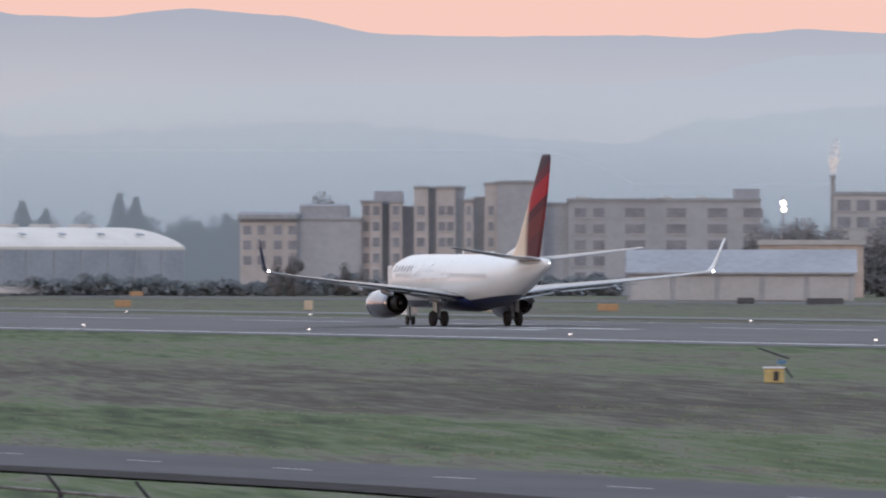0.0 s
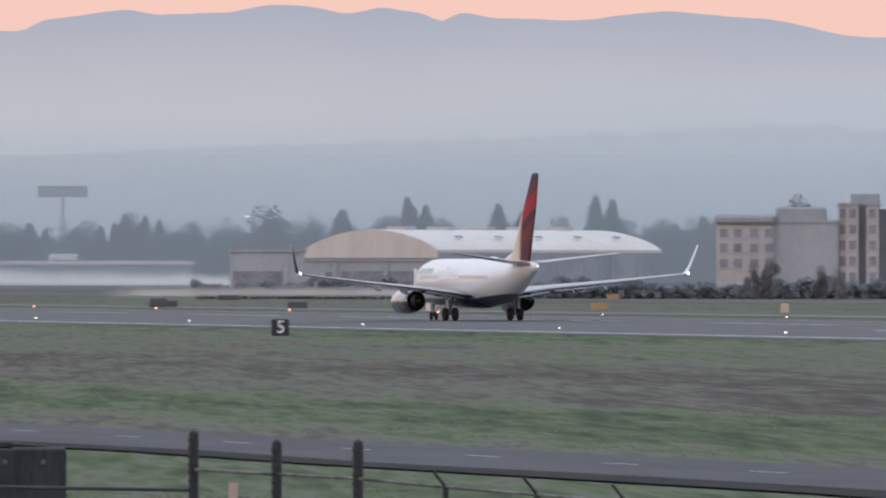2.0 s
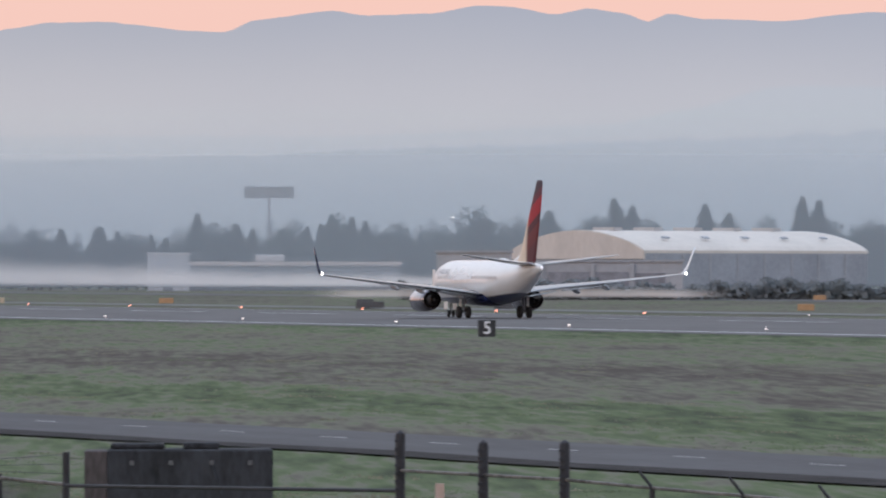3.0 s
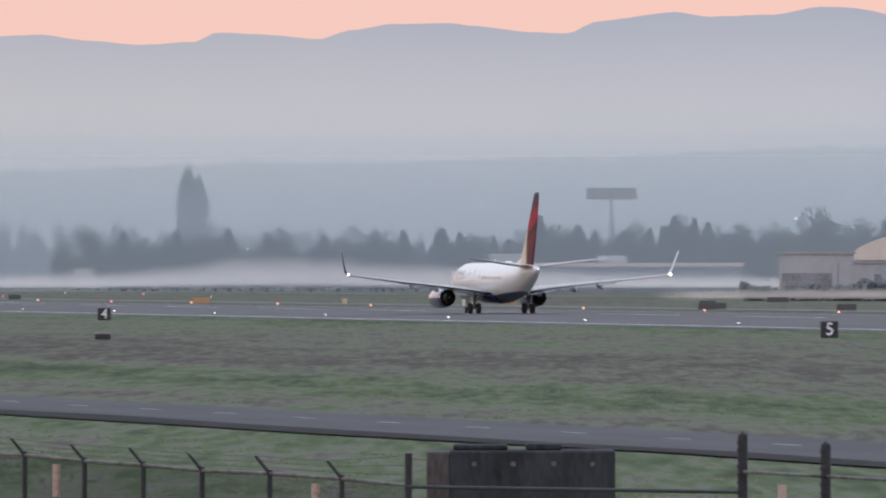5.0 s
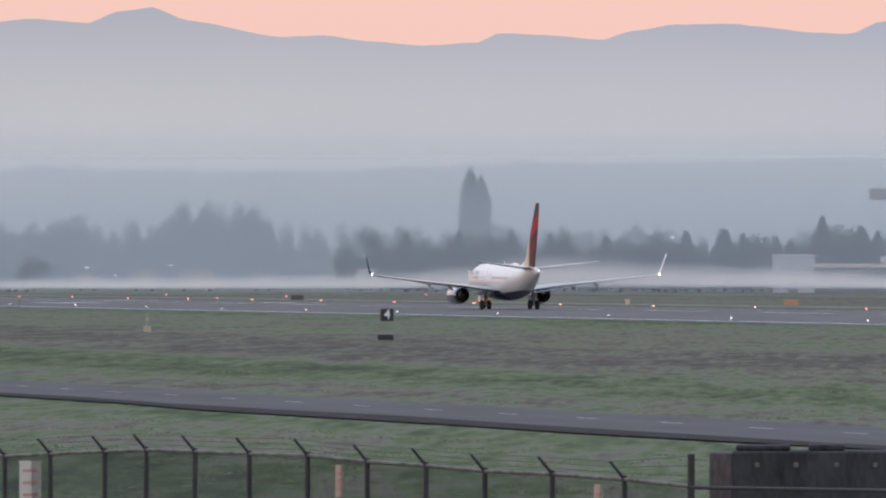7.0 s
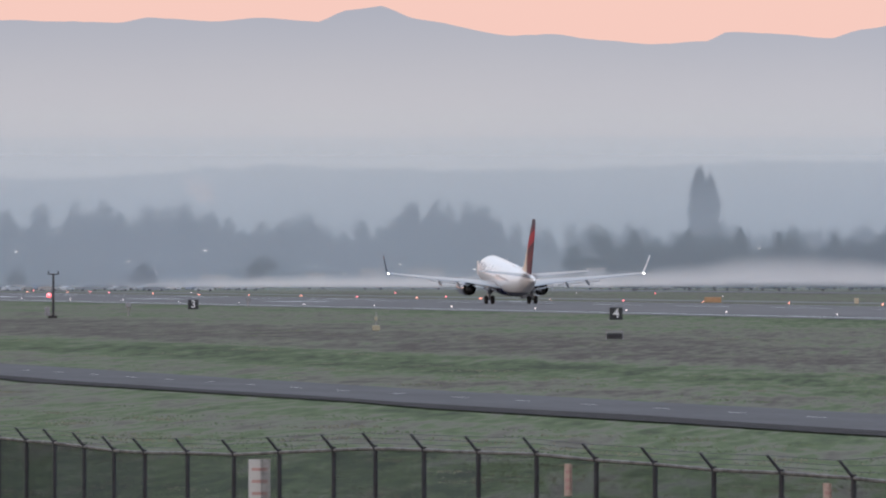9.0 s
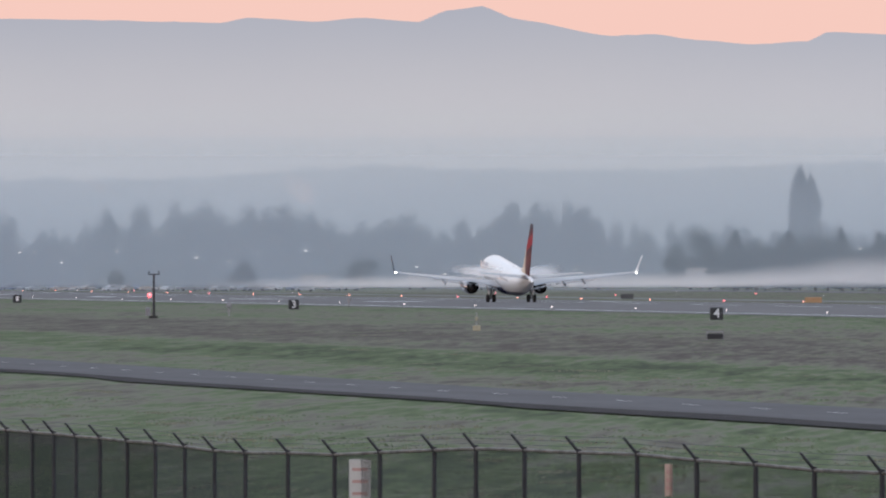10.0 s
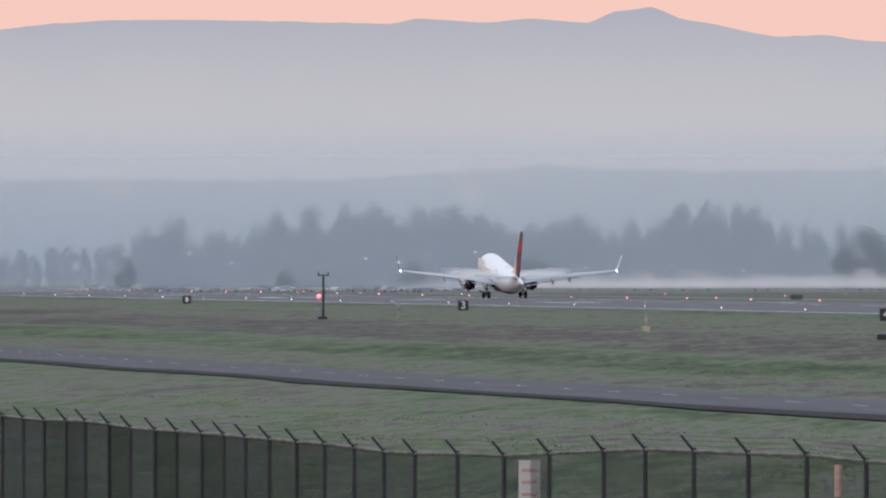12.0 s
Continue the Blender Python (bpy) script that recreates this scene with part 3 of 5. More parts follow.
    bm = surface([(0, NOSE - 24.4, 5.0, 5.12, 0.02), (0, NOSE - 27.6, 4.0, 5.25, 0.05), (0, NOSE - 30.0, 3.0, 5.75, 0.07)], True)
    part("dorsal_fillet", bm, WHITE, plane, "", True)
    for s, nm in ((-1, "left_tailplane"), (1, "right_tailplane")):
        stp = surface([(s * 0.3, NOSE - 32.6, 4.6, 4.85, 0.09), (s * 1.2, NOSE - 33.2, 4.0, 4.95, 0.09), (s * 7.15, NOSE - 37.0, 1.5, 5.72, 0.09)])
        part(nm, stp, WING, plane, "pale grey tailplane", True)
    bm = bmesh.new()
    bmesh.ops.create_icosphere(bm, subdivisions=2, radius=0.06, matrix=Matrix.Translation((0, NOSE - 38.15, AXIS + 1.33)))
    part("tail_light", bm, glow("tail_lamp", (0.85, 0.85, 1.0), 2.5), plane, "white tail light", True)
    bm = bmesh.new()
    rings(bm, [oval(0, NOSE - a, AXIS + 2.0, 0.3, h, 10) for a, h in ((22.4, 0.02), (23.0, 0.16), (24.2, 0.18), (24.9, 0.03))])
    part("antenna_dome", bm, WHITE, plane, "", True)
    bm = boxed(-0.02, 0.02, NOSE - 17.3, NOSE - 17.0, AXIS + 1.95, AXIS + 2.35)
    part("blade_antenna", bm, WHITE, plane)
    # torn sheets of condensation that fold out over the wings as the nose comes up
    vap = mist_material("wing_vapour", 0.0, 1.7, 2.2, 0.16, (0.97, 0.95, 0.94), (0.6, 1.0, 1.0), 0.1, 0.6, (2.5, 10.5))
    sheets = []
    for s in (-1, 1):
        bm = bmesh.new()
        last = None
        for i in range(15):
            x = i / 14 * 11.5
            tall = 2.0 - 0.4 * i / 14
            row = [bm.verts.new((s * x, -1.2 + 2.4 * j / 6, tall * math.sin(math.pi * (0.08 + 0.84 * j / 6)) * (0.9 + 0.1 * math.sin(i * 2.3)) - 0.3)) for j in range(7)]
            if last:
                for j in range(6):
                    bm.faces.new((last[j], row[j], row[j + 1], last[j + 1]))
            last = row
        v = part("vapour_sheet", bm, vap, plane, "thin white condensation over the wing", True)
        v.visible_shadow = False
        sheets.append((s, v))
    wings = [ob for ob in plane.children if ob.name in ("left_wing", "right_wing")]
    return plane, sheets, wings


def wheel(parent, x, y, r, w):
    hub = new("wheel")
    hub.parent = parent
    bm = bmesh.new()
    prof = ((-0.5, 0.62), (-0.5, 0.86), (-0.36, 0.97), (0, 1.0), (0.36, 0.97), (0.5, 0.86), (0.5, 0.62))
    rings(bm, [[(x + w * c, y + r * k * math.cos(a), r + r * k * math.sin(a)) for a in [2 * math.pi * i / 20 for i in range(20)]] for c, k in prof])
    part("tyre", bm, TYRE, hub, "", True)
    bm = rod(bmesh.new(), (x - w * 0.46, y, r), (x + w * 0.46, y, r), r * 0.6, n=16)
    part("rim", bm, STEEL, hub)


build_ground()
build_paving()
build_hills()


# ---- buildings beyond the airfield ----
# walls, roofs and panes are paler than bare: morning haze is in their colours
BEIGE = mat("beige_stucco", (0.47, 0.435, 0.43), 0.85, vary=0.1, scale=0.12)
GREYWALL = mat("grey_wall_panel", (0.375, 0.38, 0.41), 0.8, vary=0.1, scale=0.1)
BLUEGREY = mat("blue_grey_recess", (0.39, 0.405, 0.44), 0.8, vary=0.12, scale=0.15)
ROOFGREY = mat("grey_flat_roof", (0.33, 0.34, 0.37), 0.85, vary=0.12, scale=0.1)
METALROOF = mat("white_metal_roof", (0.68, 0.62, 0.565), 0.55, 0.0, vary=0.07, scale=0.08, stretch=(1, 1, 4))
WINDOW = mat("dim_window_glass", (0.23, 0.24, 0.275), 0.15, vary=0.25, scale=0.3)
# terminal wall below the roof edge, its shade put into the colour
SHADED = mat("shaded_slate_wall", (0.15, 0.16, 0.185), 0.8, vary=0.1, scale=0.15)
WHITEWALL = mat("off_white_panel", (0.44, 0.43, 0.435), 0.8, vary=0.08, scale=0.2)
GABLE = mat("tan_gable_cladding", (0.60, 0.54, 0.50), 0.8, vary=0.08, scale=0.3, stretch=(1, 1, 0.3))
SIDEWALL = mat("hangar_side_wall", (0.34, 0.36, 0.405), 0.8, vary=0.12, scale=0.15)
REDSIGN = mat("red_sign_disc", (0.55, 0.06, 0.08), 0.5, vary=0.05)
BROWN = mat("brown_brick_wall", (0.46, 0.39, 0.36), 0.85, vary=0.15, scale=0.4)
LAMP = glow("warm_lamp", (1.0, 0.84, 0.66), 6.0)
LAMP_WHITE = glow("white_lamp", (1.0, 0.92, 0.84), 1.7)
LAMP_RED = glow("red_lamp", (1.0, 0.045, 0.06), 2.4)
LAMP_AMBER = glow("amber_lamp", (1.0, 0.26, 0.12), 4.0)
EDGE_LAMP = glow("runway_edge_lamp", (1.0, 0.80, 0.74), 3.2)


def window_row(house, xs, zs, w, h, y=0.0):
    """Windows set into a front wall: a frame, a sill and a dark pane each."""
    for x in xs:
        for z in zs:
            win = new("window")
            win.parent = house
            part("pane", boxed(x - w / 2, x + w / 2, y - 0.06, y + 0.05, z - h / 2, z + h / 2), WINDOW, win)
            bm = boxed(x - w / 2 - 0.12, x + w / 2 + 0.12, y - 0.14, y + 0.02, z - h / 2 - 0.18, z - h / 2)
            part("sill", bm, WHITEWALL, win)


def hotel():
    h = thing("hotel", "beige and grey stepped multi-storey hotel with rows of windows", "building", facing(303.25, 1900))
    k = 0.095
    def block(name, x0, x1, top, front, material, depth=16, roof=True):
        part(name, boxed((x0 - 885) * k, (x1 - 885) * k, front, depth, 0, top), material, h)
        if roof:
            part("parapet", boxed((x0 - 887) * k, (x1 - 883) * k, front - 0.2, depth + 0.2, top, top + 0.45), ROOFGREY, h)
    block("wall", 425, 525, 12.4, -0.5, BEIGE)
    part("roof", boxed((421 - 885) * k, (529 - 885) * k, -1.2, 15, 12.4, 14.1, bevel=0.5), ROOFGREY, h)
    block("wall", 525, 640, 12.7, 0.4, GREYWALL)
    part("roof", boxed((530 - 885) * k, (618 - 885) * k, 0.9, 14, 12.7, 15.4, bevel=0.3), ROOFGREY, h)
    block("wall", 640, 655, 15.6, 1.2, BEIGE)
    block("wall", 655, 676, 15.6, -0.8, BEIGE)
    block("recess", 676, 690, 15.2, 2.2, BLUEGREY)
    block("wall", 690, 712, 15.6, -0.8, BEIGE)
    block("recess", 712, 733, 14.6, 2.4, BLUEGREY)
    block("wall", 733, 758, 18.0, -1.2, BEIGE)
    block("recess", 758, 772, 17.8, 1.0, BLUEGREY)
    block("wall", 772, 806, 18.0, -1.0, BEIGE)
    block("recess", 806, 822, 18.0, 0.6, BLUEGREY)
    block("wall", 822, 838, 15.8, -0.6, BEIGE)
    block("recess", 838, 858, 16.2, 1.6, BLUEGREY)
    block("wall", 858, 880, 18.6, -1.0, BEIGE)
    block("wall", 880, 962, 18.9, -1.6, GREYWALL)
    block("recess", 962, 1006, 15.2, 0.8, BLUEGREY)
    block("wall", 1006, 1346, 15.9, -0.4, GREYWALL)
    part("penthouse", boxed((662 - 885) * k, (713 - 885) * k, 2, 12, 15.6, 17.6, bevel=0.1), ROOFGREY, h)
    part("penthouse", boxed((1300 - 885) * k, (1345 - 885) * k, 2, 12, 15.9, 18.0, bevel=0.1), ROOFGREY, h)
    zs = [14.3 - 2.66 * i for i in range(5)]
    window_row(h, [(x - 885) * k for x in (666, 701)], zs, 1.15, 1.5, -0.8)
    window_row(h, [(648 - 885) * k], zs, 1.0, 1.6, 1.2)
    window_row(h, [(745 - 885) * k], zs, 1.3, 1.5, -1.2)
    window_row(h, [(782 - 885) * k, (797 - 885) * k], zs, 1.15, 1.5, -1.0)
    window_row(h, [(869 - 885) * k], zs, 0.9, 1.5, -1.0)
    window_row(h, [(830 - 885) * k], zs, 0.7, 1.5, -0.6)
    window_row(h, [(x - 885) * k for x in (438, 463, 492, 518)], (11.0, 8.5, 5.9), 1.35, 1.5, -0.5)
    zr = [13.9 - 2.7 * i for i in range(5)]
    window_row(h, [(x - 885) * k for x in (1124, 1197, 1270, 1333)], zr, 3.3, 1.6, -0.4)
    window_row(h, [(x - 885) * k for x in (1027, 1060)], zr, 1.9, 1.6, -0.4)
    bm = rod(bmesh.new(), ((956 - 885) * k, -1.6, 13.1), ((956 - 885) * k, -2.0, 13.1), 0.85, n=20)
    part("sign_disc", bm, REDSIGN, h, "plain red disc sign")
    for x in (1030, 1180, 1243):
        part("roof_vent", boxed((x - 10 - 885) * k, (x + 10 - 885) * k, 4, 6, 15.9, 16.8, bevel=0.15), WHITEWALL, h)
    # the building beside it
    o = thing("office_building", "white three-storey building with broad dark windows", "building", facing(336.0, 1980))
    part("wall", boxed(-6.5, 5.2, 0, 14, 0, 17.4), WHITEWALL, o)
    part("parapet", boxed(-6.7, 5.4, -0.2, 14.2, 17.4, 18.0), ROOFGREY, o)
    window_row(o, (-4.6, -1.2, 2.2), (15.6, 12.6), 2.3, 1.9)
    o = thing("tall_block", "tall pale windowless block", "building", facing(344.0, 2020))
    part("wall", boxed(-6.5, 9, 0, 14, 0, 24.5), GREYWALL, o)
    part("parapet", boxed(-6.8, 9.3, -0.3, 14.3, 24.5, 25.4), ROOFGREY, o)
    o = thing("brick_annex", "low brown brick annex with a pale flat roof", "building", facing(330.8, 1780))
    part("wall", boxed(-8.2, 8.2, 0, 9, 0, 8.3), BROWN, o)
    part("parapet", boxed(-8.5, 8.5, -0.3, 9.3, 8.3, 9.1), WHITEWALL, o)
    o = thing("low_warehouse", "low warehouse with grey metal roof and five pale doors", "building", facing(324.6, 1600))
    part("wall", boxed(-16, 16, 0, 14, 0, 3.9), GREYWALL, o)
    bm = bmesh.new()
    rings(bm, [[(x, -0.6, 3.8), (x, -0.6, 4.1), (x, 7, 7.3), (x, 14.6, 4.1), (x, 14.6, 3.8)] for x in (-16.4, 16.4)])
    part("roof", bm, ROOFGREY, o, "grey metal pitched roof")
    for i in range(5):
        part("door", boxed(-15.6 + i * 6.3, -10.0 + i * 6.3, -0.15, 0.05, 0.1, 3.5, bevel=0.04), WHITEWALL, o, "pale sliding door")
    o = thing("floodlight_mast", "tall mast with a bright warm floodlight", "lamp post", facing(328.3, 1850))
    part("pole", rod(bmesh.new(), (0, 0, 0), (0, 0, 16.6), 0.16, 0.1), STEEL, o)
    for dx, z in ((0, 15.3), (0.15, 14.2)):
        bm = bmesh.new()
        bmesh.ops.create_icosphere(bm, subdivisions=2, radius=0.42, matrix=Matrix.Translation((dx, -0.5, z)))
        part("lamp_head", bm, LAMP, o, "glowing warm lamp head", True)
    o = thing("chimney_stack", "thin chimney stack on the roofline", "chimney", facing(332.7, 1990))
    part("stack", rod(bmesh.new(), (0, 0, 0), (0, 0, 20.5), 0.5, 0.4, 12), STEEL, o)
    part("cap", rod(bmesh.new(), (0, 0, 20.5), (0, 0, 21.0), 0.6, 0.6, 12), ROOFGREY, o)


def hangar():
    h = thing("hangar", "large arched hangar with white metal roof and tan gable", "hangar", facing(255.6, 2000, 0, 0))
    be = radians(35)
    g = Vector((-math.cos(be), math.sin(be), 0))      # along the gable
    s = Vector((math.sin(be), math.cos(be), 0))       # along the side
    w, ln, eave, rise = 29.0, 71.0, 8.4, 3.6
    def q(a, b, z):
        return g * a + s * b + Vector((0, 0, z))
    bm = bmesh.new()
    arc = [(w * i / 24, eave + rise * math.sin(math.pi * i / 24) ** 0.75) for i in range(25)]
    rings(bm, [[q(a, b, z) for a, z in arc] + [q(w, b, eave - 0.5), q(0, b, eave - 0.5)] for b in (0.25, ln)])
    part("roof", bm, METALROOF, h, "white arched metal roof")
    bm = bmesh.new()
    rings(bm, [[q(a, b, z - 0.08) for a, z in arc] + [q(w, b, 6.9), q(0, b, 6.9)] for b in (-0.2, 0.3)])
    part("gable", bm, GABLE, h, "tan clad arched gable")
    bm = bmesh.new()
    rings(bm, [[q(0, b, z), q(w, b, z), q(w, b, z2), q(0, b, z2)] for z, z2, b in ((0, eave - 0.5, 0.3), (0, eave - 0.5, ln - 0.3))])
    part("wall", bm, SIDEWALL, h, "grey hangar wall")
    for i in range(5):
        b = 8 + i * 12.5
        bm = bmesh.new()
        rings(bm, [[q(a, b + d, z) for a, z in ((12.2, eave + rise), (12.2, eave + rise + 0.55), (16.8, eave + rise + 0.55), (16.8, eave + rise))] for d in (0, 2.6)])
        part("ridge_vent", bm, WHITEWALL, h)
        bm = bmesh.new()
        rings(bm, [[q(a, b + d + 3, z) for a, z in ((3.4, 10.5), (3.4, 10.72), (4.1, 10.95), (4.1, 10.7))] for d in (0, 1.8)])
        part("skylight", bm, SIDEWALL, h, "dark roof light")
    for i in range(8):
        b = 3 + i * 8.6
        bm = bmesh.new()
        rings(bm, [[q(a, b + d, z) for a, z in ((-0.12, 0.2), (-0.12, eave - 0.6), (0.02, eave - 0.6), (0.02, 0.2))] for d in (0, 0.5)])
        part("pilaster", bm, GREYWALL, h)
    # annex in front and the low terminal range beside it
    a = thing("hangar_annex", "long low pale annex with dark open bays", "building", facing(252.6, 1950))
    x0 = -30.0
    part("wall", boxed(x0, -17.2, 0, 18, 0, 7.9), GREYWALL, a)
    part("parapet", boxed(x0 - 0.3, -16.9, -0.3, 18.3, 7.9, 8.3), ROOFGREY, a)
    part("wall", boxed(-17.2, 12.5, 0.1, 18, 0, 6.3), GREYWALL, a)
    part("parapet", boxed(-16.9, 12.8, -0.2, 18.3, 6.3, 6.7), ROOFGREY, a)
    # flat dark panels on the wall imitate the shade inside the bays
    for bx0, bx1, z1 in ((x0 + 0.5, -21.0, 4.6), (-13.6, -12.2, 4.4), (-10.8, -3.6, 4.6), (-2.6, 3.2, 4.6), (4.2, 9.5, 4.4)):
        part("bay", boxed(bx0, bx1, -0.1, 0.05, 0.1, z1), WINDOW, a, "dark panel standing for the shade in an open bay")
    for bx in (-20.4, -11.9, -3.1, 3.7):
        part("pier", boxed(bx - 0.4, bx + 0.4, -0.35, 0.05, 0, 6.2), GREYWALL, a)
    a = thing("terminal_range", "long low terminal range with pale roof edge", "building", facing(224.5, 2700))
    part("wall", boxed(-25.4, 25.4, 0, 14, 0, 5.9), SHADED, a)
    part("roof", boxed(-26, 26, -0.8, 14.6, 5.9, 6.9, bevel=0.1), BROWN, a)
    window_row(a, [-22.5 + 4.5 * i for i in range(11)], (3.6,), 3.0, 1.6)
    part("roof_unit", boxed(-9, -2, 3, 8, 7.0, 8.6, bevel=0.2), WHITEWALL, a)
    a = thing("gatehouse", "pale flat-roofed two-storey building with a dark doorway", "building", facing(213.5, 2650))
    part("wall", boxed(-4.9, 4.9, 0, 8, 0, 8.4), GREYWALL, a)
    part("parapet", boxed(-5.1, 5.1, -0.2, 8.2, 8.4, 9.0), WHITEWALL, a)
    part("door", boxed(-1.3, 1.0, -0.08, 0.05, 0, 4.6), WINDOW, a, "dark doorway")


def billboard():
    b = thing("billboard", "grey roadside billboard on one tall pole", "billboard", facing(222.4, 3090))
    part("panel", boxed(-6.8, 6.8, -0.4, 0.4, 24.8, 27.7, bevel=0.12), mat("faded_billboard", (0.22, 0.235, 0.25), 0.7, vary=0.05), b)
    for i in range(9):
        part("lettering_bar", boxed(-5.6 + i * 1.3, -4.75 + i * 1.3, -0.46, -0.40, 25.9, 26.6), mat("dull_bar", (0.33, 0.33, 0.34), 0.7), b)
    part("frame", boxed(-7.0, 7.0, -0.5, 0.3, 24.5, 24.8), ROOFGREY, b)
    part("pole", rod(bmesh.new(), (0, 0, 0), (0, 0, 24.6), 0.5, 0.4, 12), ROOFGREY, b)


def sheds():
    trailer, low = "white parked trailer beside the trees", "low pale shed with flat roof"
    for mil, dist, w, hgt, nm, lab in ((156.0, 2900, 6.0, 4.6, "shed", low), (160.7, 2900, 9.4, 4.6, "trailer", trailer), (166.5, 2920, 5.0, 3.8, "trailer", trailer), (176.1, 2920, 7.2, 4.8, "shed", low),
                                       (180.6, 2800, 10.0, 5.0, "trailer", trailer), (151, 2950, 5.0, 3.4, "trailer", trailer), (142, 2900, 7, 3.0, "shed", low), (190, 2850, 4.0, 5.4, "trailer", trailer), (199, 2900, 5, 4.6, "shed", low)):
        o = thing(nm, lab, nm, facing(mil, dist), "sheds and trailers beyond the airfield")
        part("body", boxed(-w / 2, w / 2, 0, 3, 0.5, hgt + 0.5, bevel=0.12), WHITEWALL, o)
        part("roof", boxed(-w / 2 - 0.2, w / 2 + 0.2, -0.2, 3.2, hgt + 0.5, hgt + 0.75), METALROOF, o)
        part("door", boxed(-w * 0.3, -w * 0.12, -0.06, 0.02, 0.6, hgt * 0.85), WINDOW, o)
        for sx in (-0.35, 0.35):
            part("wheel" if nm == "trailer" else "footing", boxed(w * sx - 0.35, w * sx + 0.35, 0.2, 2.8, 0, 0.5), TYRE, o)


CAR_PAINTS = [mat("car_paint_" + n, c, 0.35, 0.0, vary=0.05, coat=0.4) for n, c in (("white", (0.42, 0.43, 0.45)), ("silver", (0.30, 0.32, 0.34)), ("grey", (0.17, 0.18, 0.2)), ("blue", (0.12, 0.15, 0.22)), ("tan", (0.32, 0.27, 0.23)))]


def cars():
    protos = []
    for paint in CAR_PAINTS:
        c = thing("car", "parked pale car in a far car park", "car", None, "cars in the far car park")
        bm = bmesh.new()
        prof = [(-2.2, 0.35), (-2.25, 0.8), (-1.9, 0.95), (-1.2, 1.0), (-0.75, 1.45), (0.9, 1.48), (1.6, 1.05), (2.2, 0.95), (2.25, 0.4)]
        rings(bm, [[(x, y, z) for x, z in prof] for y in (-0.85, 0.85)])
        part("body", bm, paint, c)
        part("side_glass", boxed(-0.7, 0.95, -0.87, 0.87, 1.02, 1.36), GLASS_DARK, c)
        for wx in (-1.4, 1.4):
            for sy in (-0.78, 0.78):
                part("wheel", rod(bmesh.new(), (wx, sy - 0.1, 0.32), (wx, sy + 0.1, 0.32), 0.32, n=10), TYRE, c)
        protos.append(c)
    rnd = random.Random(5)
    first = set()
    for row, (dist, z) in enumerate(((2650, 0), (2780, 0), (2920, 0))):
        for i in range(34):
            mil = 106 + i * 1.95 + rnd.uniform(-0.5, 0.5) + row * 0.6
            if mil > 146 or rnd.random() < 0.22:
                continue
            k = rnd.randrange(len(protos))
            m = facing(mil, dist + rnd.uniform(-8, 8), z, rnd.choice((0, 25, 60, 155)) + rnd.uniform(-8, 8))
            if k not in first:
                first.add(k)
                protos[k].matrix_world = m
            else:
                copy_thing(protos[k], m)


# ---- trees ----
FIR = leaf_material("dark_conifer_needles", (0.045, 0.060, 0.052))
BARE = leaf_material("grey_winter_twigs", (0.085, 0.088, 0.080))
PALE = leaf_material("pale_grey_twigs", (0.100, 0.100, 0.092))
BARK = mat("grey_bark", (0.11, 0.10, 0.09), 0.9, vary=0.25, scale=1.0)


